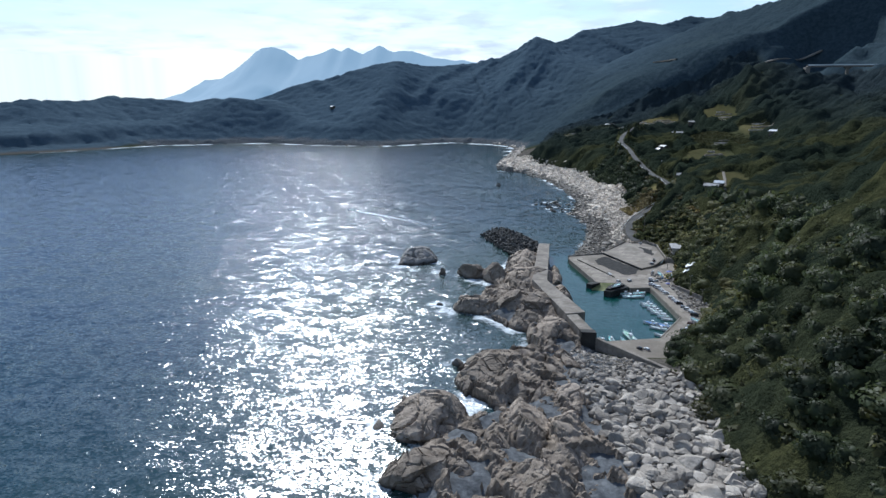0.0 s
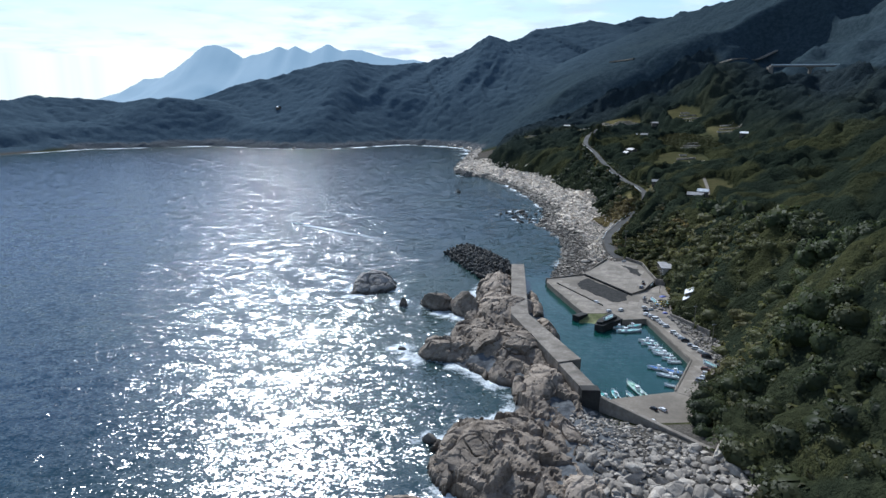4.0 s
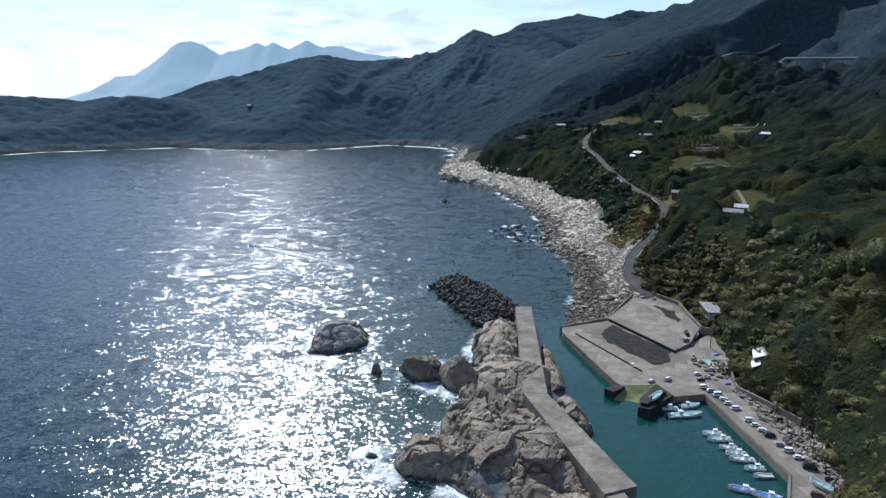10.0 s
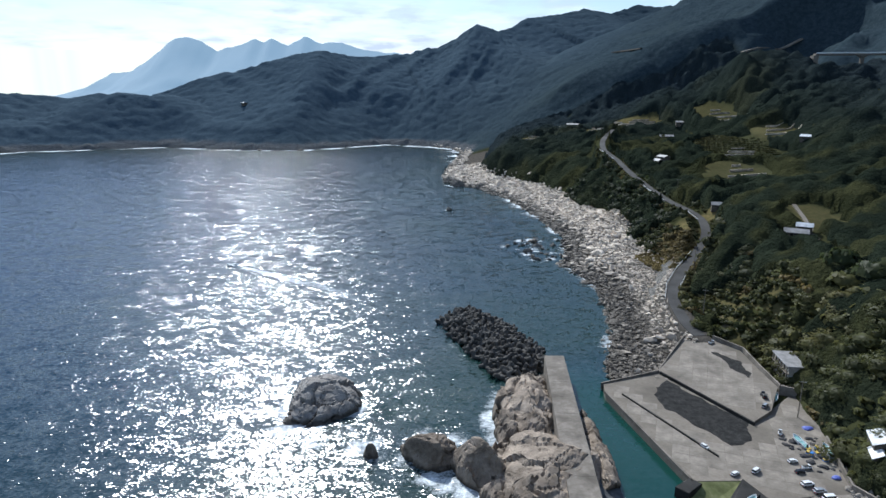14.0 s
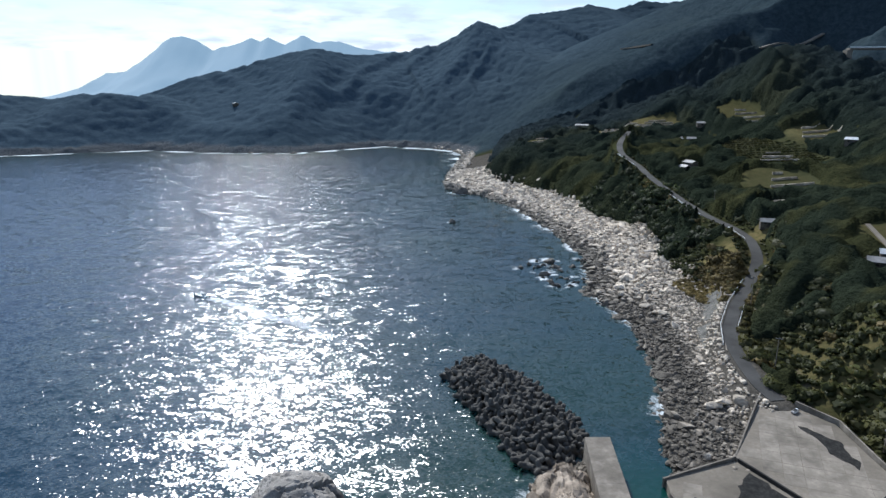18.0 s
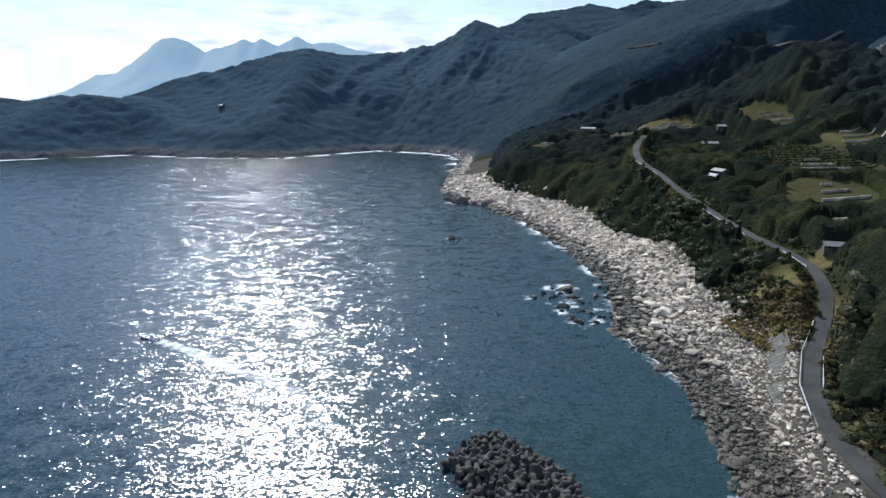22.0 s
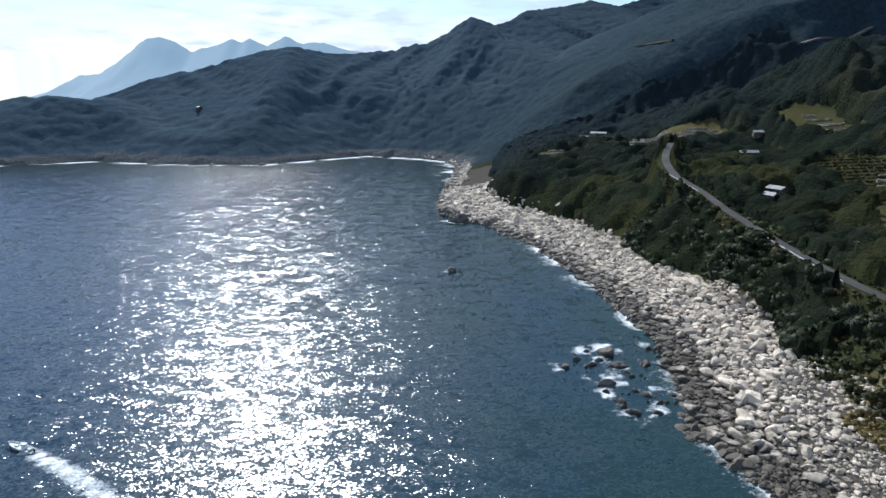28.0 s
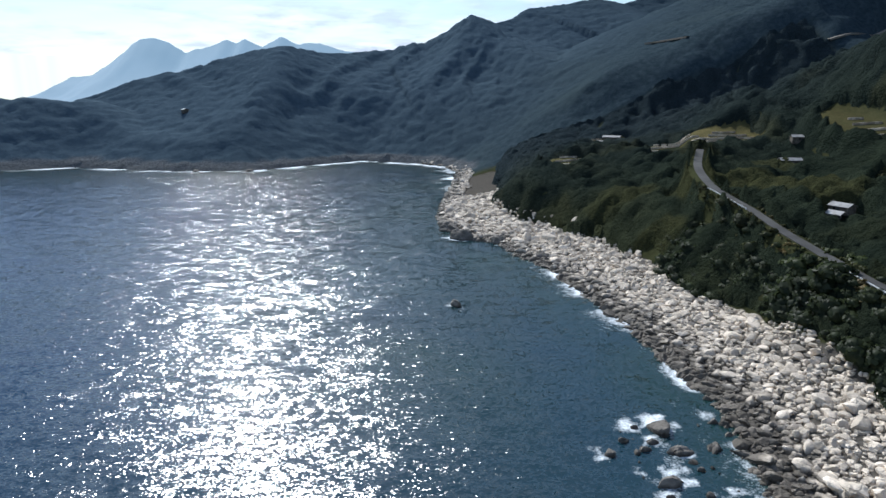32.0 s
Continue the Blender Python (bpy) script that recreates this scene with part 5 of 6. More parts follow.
def canopy_mat():
    """The closed roof of a wood seen from afar: tone by tree, by grove, fine leaf grain, and haze blue painted in with
    distance.
    """
    m, nt, b, pos = start_mat("forest_canopy")
    at = nt.nodes.new("ShaderNodeAttribute")
    at.attribute_name = "leafage_haze"
    sep = nt.nodes.new("ShaderNodeSeparateColor")
    nt.links.new(at.outputs["Color"], sep.inputs[0])
    tone, olive, far = sep.outputs[0], sep.outputs[1], sep.outputs[2]
    green = mixed(nt, tone, (0.013, 0.018, 0.013), (0.03, 0.038, 0.024))
    green = mixed(nt, olive, green, mixed(nt, tone, (0.032, 0.035, 0.015), (0.07, 0.068, 0.027)))
    # blue tones imitate the air's haze over far crowns
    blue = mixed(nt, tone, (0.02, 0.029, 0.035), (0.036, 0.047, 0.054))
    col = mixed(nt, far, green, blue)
    grain = noise_tex(nt, pos, 0.75, 5.0, 0.7)
    col = mixed(nt, ramp(nt, grain, 0.38, 0.64), mixed(nt, 0.55, col, (0.008, 0.011, 0.008)), col)
    nt.links.new(col, b.inputs["Base Color"])
    b.inputs["Roughness"].default_value = 0.95
    b.inputs["Specular IOR Level"].default_value = 0.0
    bp = node(nt, "ShaderNodeBump", Strength=1.0, Distance=2.0)
    nt.links.new(noise_tex(nt, pos, 0.45, 5.0, 0.65), bp.inputs["Height"])
    nt.links.new(bp.outputs[0], b.inputs["Normal"])
    return m


def forest_canopy(name, xs, ys, near_edge, label, rise=1.0):
    """One closed roof of crowns over the ground, open where no trees grow."""
    x, y = [a.ravel() for a in np.meshgrid(xs, ys)]
    x, y = x + 0.8 * vnoise(np.c_[x, y] / 2.1, 21), y + 0.8 * vnoise(np.c_[x, y] / 2.1, 22)
    z = land_height(x, y)
    ok = wooded(x, y, inland(x, y), z) & near_edge(x, y)
    big, tone = canopy(x, y, 7.6, 81)
    small, tone2 = canopy(x, y, 3.9, 91)
    p = np.c_[x, y]
    top = (1.15 * big + 0.55 * small + 0.8 * fbm(p / 3.0, 2, 23)) * (0.85 + 0.35 * vnoise(p / 45, 24))
    z = np.where(ok, z + rise * top - 1.2, z - 4.0)
    n = vnoise(p / 32, 14)
    olive = np.clip(smooth(0.28, 0.5, n) + 0.8 * smooth(0.3, 0.6, vnoise(p / 12, 25)) * smooth(700, 500, y) + smooth(150, 120, x) * (0.35 + 0.4 * vnoise(p / 20, 27)), 0, 1)
    # share of painted haze blue, rising away from the shore and up the bay
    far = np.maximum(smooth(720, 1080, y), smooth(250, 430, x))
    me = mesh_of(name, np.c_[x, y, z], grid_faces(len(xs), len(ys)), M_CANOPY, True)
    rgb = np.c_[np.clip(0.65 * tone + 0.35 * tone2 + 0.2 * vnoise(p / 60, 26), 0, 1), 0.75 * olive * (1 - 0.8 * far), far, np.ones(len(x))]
    me.color_attributes.new("leafage_haze", "FLOAT_COLOR", "POINT").data.foreach_set("color", rgb.astype(np.float32).ravel())
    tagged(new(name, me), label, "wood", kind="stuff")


M_CANOPY = canopy_mat()
forest_canopy("woodland", np.arange(62, 152, 1.5), np.arange(100, 484, 1.5), lambda x, y: x < 149, "evergreen thicket under the trees of the near slope", 0.62)
forest_canopy("woodland", np.arange(112, 152, 1.7), np.arange(482, 624, 1.7), lambda x, y: x < 149, "evergreen thicket on the cliff below the road", 0.62)
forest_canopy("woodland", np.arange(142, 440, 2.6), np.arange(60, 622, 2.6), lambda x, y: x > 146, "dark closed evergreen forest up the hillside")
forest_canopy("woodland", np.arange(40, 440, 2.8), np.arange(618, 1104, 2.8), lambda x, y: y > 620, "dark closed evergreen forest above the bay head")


def single_trees():
    """The trees along the harbour's edge, one by one."""
    crowns = [mesh_of("crown", v, f, M_LEAF, True, m) for v, f, m in FINE_CROWNS]
    for k, me in enumerate(crowns):
        me.attributes.new("tone", "FLOAT", "POINT").data.foreach_set("value", np.full(len(me.vertices), 0.1 + 0.15 * k, np.float32))
    bm = cyl(0.09, 0.05, 1.2, 6)
    for a in range(3):
        bmesh.ops.create_cone(bm, cap_ends=True, segments=5, radius1=0.04, radius2=0.015, depth=0.6,
                              matrix=pose(0, 0, 0.75) @ pose(0, 0, 0, 0, 40, 120 * a) @ pose(0, 0, 0.3))
    trunk = bpy.data.meshes.new("trunk")
    bm.to_mesh(trunk)
    bm.free()
    trunk.materials.append(M_BARK)
    for x, y, z, r, h, turn, k in dense[singles]:
        tree = thing("tree", "broad evergreen tree on the bank above the harbour" if y > 225 else "dense evergreen tree above the boulder cove", "tree", "trees along the harbour bank")
        tree.matrix_world = Matrix.LocRotScale((x, y, z), Euler((0, 0, turn)), (r, r, h))
        for name, me in (("trunk", trunk), ("crown", crowns[int(k)])):
            new(name, me).parent = tree


single_trees()

# ---- boulder shore ----
STONES = [rock_shape(rng, 2, 13, 0.0, 0.4) for _ in range(10)]
ROUGH_STONES = [rock_shape(rng, 1, 6, 0.0, 0.6) for _ in range(10)]


def stone_rows(x, y, size):
    z = land_height(x, y)
    r = size * rng.uniform(0.6, 1.3, len(x))
    return np.c_[x, y, z + 0.16 * r, r, r * rng.uniform(0.5, 0.95, len(x)), rng.uniform(0, 6.28, len(x)), rng.integers(0, 10, len(x))]


def beach():
    out = []
    for y0, y1, n in ((355, 480, 7000), (480, 640, 5000), (640, 800, 3000), (800, 1240, 2600)):
        y = rng.uniform(y0, y1, n * 4)
        x = rng.uniform(15, 150, n * 4)
        d = inland(x, y)
        keep = np.flatnonzero((d > -3.5) & (d < np.where(y > 940, 13, 44) + 4 * vnoise(np.c_[x, y] / 20, 5)) & ~((y < 392) & (x - np.interp(y, *EAST_EDGE) > -14)))[:n]
        off, _ = way_off(x[keep], y[keep], ROAD_A)
        keep = keep[(off > 3.6) & ((x[keep] < np.interp(y[keep], ROAD_A[:, 1], ROAD_A[:, 0])) | (y[keep] < 384))]
        x, y, d = x[keep], y[keep], d[keep]
        size = 0.55 - 0.17 * (y0 < 400) + (0.6 if y0 < 400 else 1.0) * rng.random(len(x)) ** 3 + (0.7 if y0 < 400 else 1.2) * np.exp(-np.clip(d - 4, 0, None) / 9) * rng.random(len(x)) ** 1.5 + 0.7 * smooth(500, 580, y) * rng.random(len(x)) ** 2 + (y0 >= 640) * 0.5 + (y0 >= 800) * 0.7
        out.append(stone_rows(x, y, size))
    # heavy blocks under the cliff, on the stony point and along the bay head
    for y0, y1, d0, d1, r0, r1, n in ((520, 770, 24, 37, 1.4, 3.2, 90), (730, 905, -2, 28, 1.8, 4.2, 110), (900, 1120, -2, 10, 1.6, 3.2, 40)):
        for _ in range(n):
            y, xs = rng.uniform(y0, y1), np.linspace(10, 150, 160)
            x = xs[np.argmin(np.abs(inland(xs, np.full(160, y)) - rng.uniform(d0, d1)))]
            out.append(stone_rows(np.array([x]), np.array([y]), r0 + (r1 - r0) * rng.random() ** 2))
    # the boulder cove south of the harbour
    y, x = rng.uniform(118, 217, 4200), rng.uniform(34, 78, 4200)
    keep = (x < np.interp(y, *EAST_EDGE) + 3) & (x > 36 + 0.12 * np.abs(y - 190)) & ((x - 48.6) * 29 + (y - 219.6) * 21 < -45)
    x, y = x[keep], y[keep]
    out.append(stone_rows(x, y, 0.42 + (0.5 + 1.7 * smooth(212, 165, y)) * rng.random(len(x)) ** 3))
    # the rubble bank behind the parked cars
    y, x = rng.uniform(246, 297, 1500), rng.uniform(94, 108, 1500)
    keep = (x > np.interp(y, [246, 275, 297], [96.5, 96.8, 96.2])) & (x < np.interp(y, *EAST_EDGE) + 2.5)
    rubble = stone_rows(x[keep], y[keep], 0.35 + 0.5 * rng.random(keep.sum()) ** 2)
    rubble[:, 2] = np.maximum(rubble[:, 2], 2.3)
    out.append(rubble)
    return np.concatenate(out)


stones = beach()
close = ((stones[:, 1] < 680) & (stones[:, 3] > 0.9)) | (stones[:, 3] > 2.2)
in_cove = stones[:, 1] < 330
tagged(scattered("shingle", STONES, stones[in_cove], M_COVE), "grey granite stones heaped in the cove", "boulders", kind="stuff")
stones, close = stones[~in_cove], close[~in_cove]
tagged(scattered("shingle", STONES, stones[close], M_STONE), "pale granite cobbles and stones along the shore", "boulders", kind="stuff")
tagged(scattered("shingle", ROUGH_STONES, stones[~close], M_STONE), "pale granite cobbles between the larger stones", "boulders", kind="stuff")


def boulders():
    """Single big boulders: the cove below the drone's start, the waterline and the pale slabs under the cliff."""
    shapes = [mesh_of("boulder", *rock_shape(rng, 3, 15, 0.05, 0.42), M_STONE) for _ in range(9)]
    cove = [mesh_of("boulder", *rock_shape(rng, 3, 15, 0.05, 0.42), M_COVE) for _ in range(9)]
    rows = []
    for _ in range(130):
        y = rng.uniform(116, 208)
        rows.append((rng.uniform(40, np.interp(y, *EAST_EDGE) + 3), y, 0.9 + 2.4 * rng.random() ** 1.8 * float(smooth(214, 160, y))))
    for _ in range(150):
        y = rng.uniform(375, 790)
        xs = np.linspace(10, 120, 120)
        shore_x = xs[np.argmin(np.abs(inland(xs, np.full(120, y)) - rng.choice([-1.5, 2, 5, 9, 14])))]
        rows.append((shore_x + rng.uniform(-2, 2), y, 1.1 + 2.0 * rng.random() ** 2))
    for x, y, r in ((72.6, 190.5, 4.8), (71, 183, 2.6), (62, 172, 2.7), (66, 150, 3.0), (58, 140, 3.3), (50, 133, 3.0), (68, 134, 2.8), (54, 156, 2.4), (94.8, 531, 3.0), (96.6, 525, 3.2), (80.5, 509, 4.2), (99.8, 518, 3.2), (98.6, 509, 3.4), (91.2, 500, 3.8), (95, 493, 3.2), (117.8, 542, 3.6),
                    (126, 534, 4.2), (101, 537, 2.2), (84.8, 493.5, 2.6), (88.3, 488.6, 2.4), (83, 387, 3.0), (87, 388, 3.2), (91, 387, 2.8), (129, 539, 4.0), (122, 551, 3.6), (125, 556, 3.4), (127, 612, 4.5), (130, 618, 4.0),
                    (120, 600, 3.2), (98, 520, 3.2), (103, 516, 3.0), (96, 511, 3.6), (112, 523, 2.8), (90, 498, 3.2), (107, 776, 4.2)):
        rows.append((x, y, r))
    for k, (x, y, r) in enumerate(rows):
        if y < 222 and k < 130 and (x - 48.6) * 29 + (y - 219.6) * 21 > -60:
            continue
        z = float(land_height([x], [y])[0])
        ob = new("boulder", (cove if y < 222 else shapes)[int(rng.integers(9))])
        ob.matrix_world = Matrix.LocRotScale((x, y, z + 0.18 * r), Euler((0.25 * rng.normal(), 0.25 * rng.normal(), rng.uniform(0, 6.28))),
                                             (r * rng.uniform(1.0, 1.7), r * rng.uniform(0.7, 1.1), r * rng.uniform(0.5, 0.8)))
        tagged(ob, "large pale granite boulder in the stony cove" if y < 222 else "big rounded granite boulder on the shingle shore", "boulder",
               "boulders of the cove" if y < 222 else "boulders along the shore")


boulders()

# ---- tetrapods ----
MOUND = [(6, 414), (13, 424), (22, 425), (34, 406), (43, 382), (40.5, 367), (34, 360), (27, 354), (23, 363), (13, 390)]


def tetrapod_mesh():
    bm = bmesh.new()
    ways = [Vector((0, 0, 1))] + [Vector((math.cos(a) * 0.943, math.sin(a) * 0.943, -0.333)) for a in (0.0, 2.094, 4.189)]
    for w in ways:
        turn = w.to_track_quat("Z", "Y").to_matrix().to_4x4()
        bmesh.ops.create_cone(bm, cap_ends=True, segments=9, radius1=0.56, radius2=0.36, depth=1.3, matrix=turn @ Matrix.Translation((0, 0, 0.65)))
        bmesh.ops.create_cone(bm, cap_ends=True, segments=9, radius1=0.36, radius2=0.22, depth=0.12, matrix=turn @ Matrix.Translation((0, 0, 1.36)))
    bmesh.ops.create_icosphere(bm, subdivisions=2, radius=0.55)
    me = bpy.data.meshes.new("tetrapod")
    bm.to_mesh(me)
    bm.free()
    me.materials.append(M_TETRA)
    return me


def tetrapods():
    me = tetrapod_mesh()
    xs, ys = np.meshgrid(np.arange(4, 46, 2.35), np.arange(352, 428, 2.35))
    x, y = xs.ravel() + rng.uniform(-0.7, 0.7, xs.size), ys.ravel() + rng.uniform(-0.7, 0.7, xs.size)
    keep = inside(x, y, MOUND)
    edge, _ = way_off(x, y, MOUND, True)
    for a, b, e in zip(x[keep], y[keep], edge[keep]):
        ob = new("tetrapod", me)
        s = rng.uniform(1.55, 1.8)
        ob.matrix_world = Matrix.LocRotScale((a, b, 0.2 + 3.6 * float(smooth(0, 8, e)) + rng.uniform(-0.4, 0.5)), Euler(rng.uniform(0, 6.28, 3)), (s, s, s))
        tagged(ob, "dark weathered concrete tetrapod piled off the breakwater", "tetrapod", "tetrapods off the breakwater")


tetrapods()
solid("rubble_core", [(x + (23 - x) * 0.2, y + (391 - y) * 0.12) for x, y in MOUND][::-1], -6, 1.2, M_DARKCONC, "dark rubble core under the tetrapods", "mound")

# ---- cars ----
M_GLASS = paint("dark_window_glass", (0.015, 0.018, 0.02), 0.08)
M_TYRE = mat("tyre_rubber", (0.02, 0.02, 0.02), (0.03, 0.03, 0.03), grain=6, rough=0.85, bump=0.1, local=True)
M_STEEL = paint("dull_steel", (0.45, 0.45, 0.45), 0.35, 0.8)
M_RED = paint("red_lamp", (0.4, 0.02, 0.02), 0.2)
M_LAMP = paint("clear_lamp", (0.7, 0.7, 0.68), 0.15)
M_DARK = paint("dark_plastic", (0.03, 0.03, 0.03), 0.6)


def car(shell, colour, kind):
    """kind: hatch, van or truck. It faces +x and stands on z = 0."""
    c = thing("car" if kind != "truck" else "pickup_truck", f"parked {colour} {'small hatchback' if kind == 'hatch' else 'box van' if kind == 'van' else 'light pickup truck'} on the quay",
              "car" if kind != "truck" else "truck", "cars parked at the harbour")
    l, w = (1.9, 0.78) if kind != "van" else (2.1, 0.84)
    part("body", box(-l, l, -w, w, 0.3, 0.95, 0.12, (0.06, 0.05)), shell, c)
    if kind == "truck":
        part("window_band", box(0.55, 1.55, -0.72, 0.72, 0.93, 1.45, 0.05, (0.14, 0.08)), M_GLASS, c, "dark windows")
        part("roof", box(0.68, 1.42, -0.66, 0.66, 1.44, 1.72, 0.06, (0.1, 0.05)), shell, c)
        part("load_bed", box(-1.85, 0.4, -0.76, 0.76, 0.9, 1.2, 0.03), shell, c)
        part("load", box(-1.6, 0.2, -0.6, 0.6, 1.18, 1.4, 0.1), M_DARK, c, "dark load of nets")
    else:
        tall = 1.75 if kind == "van" else 1.45
        x0, x1 = (-1.95, 1.5) if kind == "van" else (-1.7, 1.05)
        part("window_band", box(x0, x1, -w + 0.06, w - 0.06, 0.93, tall - 0.12, 0.05, (0.28, 0.1)), M_GLASS, c, "dark windows")
        part("roof", box(x0 + 0.25, x1 - 0.25, -w + 0.13, w - 0.13, tall - 0.14, tall, 0.05, (0.06, 0.04)), shell, c)
    for sx in (-1, 1):
        for sy_ in (-1, 1):
            bm = bmesh.new()
            bmesh.ops.create_cone(bm, cap_ends=True, segments=10, radius1=0.3, radius2=0.3, depth=0.2, matrix=pose(sx * (l - 0.62), sy_ * (w - 0.06), 0.3, 90))
            part("wheel", bm, M_TYRE, c)
            part("headlight" if sx > 0 else "tail_light", box(sx * l - 0.04, sx * l + 0.03, sy_ * w * 0.72 - 0.13, sy_ * w * 0.72 + 0.13, 0.62, 0.8), M_LAMP if sx > 0 else M_RED, c)
        part("bumper", box(sx * l - 0.06, sx * l + 0.06, -w * 0.95, w * 0.95, 0.32, 0.52, 0.03), M_DARK if sx < 0 else shell, c)
    return c


PAINTS = {"white": paint("white_car_paint", (0.75, 0.75, 0.74), 0.2), "silver": paint("silver_car_paint", (0.42, 0.43, 0.44), 0.25, 0.5),
          "black": paint("black_car_paint", (0.02, 0.02, 0.022), 0.15), "brown": paint("brown_car_paint", (0.12, 0.06, 0.04), 0.25), "blue": paint("blue_car_paint", (0.06, 0.1, 0.25), 0.25)}
CARS = [  # x, y, ground, heading, colour, kind
    (88.4, 299, 2.22, 8, "white", "hatch"), (89.6, 296.3, 2.22, 5, "silver", "hatch"), (90.3, 293.6, 2.22, 2, "white", "van"), (90.8, 291, 2.22, 0, "white", "hatch"),
    (91.0, 288.4, 2.22, -4, "white", "hatch"), (91.6, 285.2, 2.22, 0, "white", "van"), (92, 278.5, 2.22, -4, "white", "van"), (92.5, 275.8, 2.22, -6, "white", "hatch"),
    (92.9, 273.2, 2.22, -8, "white", "hatch"), (93.4, 270.4, 2.22, -5, "black", "hatch"), (93.7, 265.8, 2.22, -12, "silver", "hatch"), (94.3, 263, 2.22, -10, "white", "van"),
    (95, 259.8, 2.22, -12, "white", "hatch"), (95.2, 255.5, 2.22, -20, "black", "van"), (90.4, 244.6, 2.22, -30, "brown", "hatch"), (89.2, 241.6, 2.22, -30, "white", "hatch"),
    (87.2, 238.6, 2.22, -28, "white", "hatch"), (85, 235.6, 2.22, -30, "silver", "van"), (54.2, 216.8, 2.18, 55, "white", "truck"), (56.6, 214.8, 2.18, 58, "white", "truck"),
    (58.6, 212.2, 2.18, 55, "white", "hatch"), (61, 209.6, 2.18, 55, "white", "van"), (64, 217.5, 2.18, 120, "black", "hatch"), (66.4, 217, 2.18, 125, "white", "hatch"),
    (71.6, 315.6, 2.2, -65, "white", "hatch"), (94.6, 321.4, 2.2, 60, "white", "truck"), (97.2, 334, 3.36, 40, "silver", "van"), (101.5, 378, 4.46, 30, "white", "truck"),
    (99.8, 339.6, 3.62, 80, "black", "truck"), (90.4, 308.4, 2.2, 10, "white", "hatch"), (92.2, 305.6, 2.2, 10, "white", "truck"), (79.2, 304.6, 2.2, 35, "white", "van"),
    (89.6, 304.0, 2.2, 8, "black", "hatch"), (97, 250.2, 2.22, -35, "black", "hatch"), (73.6, 303.6, 2.2, 30, "white", "hatch"),
]


def park():
    made = {}
    for x, y, z, turn, colour, kind in CARS:
        m = pose(x, y, z, 0, 0, turn) @ Matrix.Scale(0.8, 4)
        if (colour, kind) in made:
            copy_thing(made[colour, kind], m)
        else:
            made[colour, kind] = car(PAINTS[colour], colour, kind)
            made[colour, kind].matrix_world = m


park()

# ---- boats ----
M_HULL = paint("white_gelcoat", (0.74, 0.75, 0.76), 0.25)
DECKS = {"teal": paint("teal_deck_paint", (0.16, 0.48, 0.46), 0.5), "blue": paint("blue_deck_paint", (0.06, 0.2, 0.5), 0.5), "pale": paint("pale_deck_paint", (0.26, 0.47, 0.45), 0.5),
         "white": paint("white_deck_paint", (0.45, 0.52, 0.51), 0.5), "green": paint("green_deck_paint", (0.3, 0.48, 0.38), 0.5)}


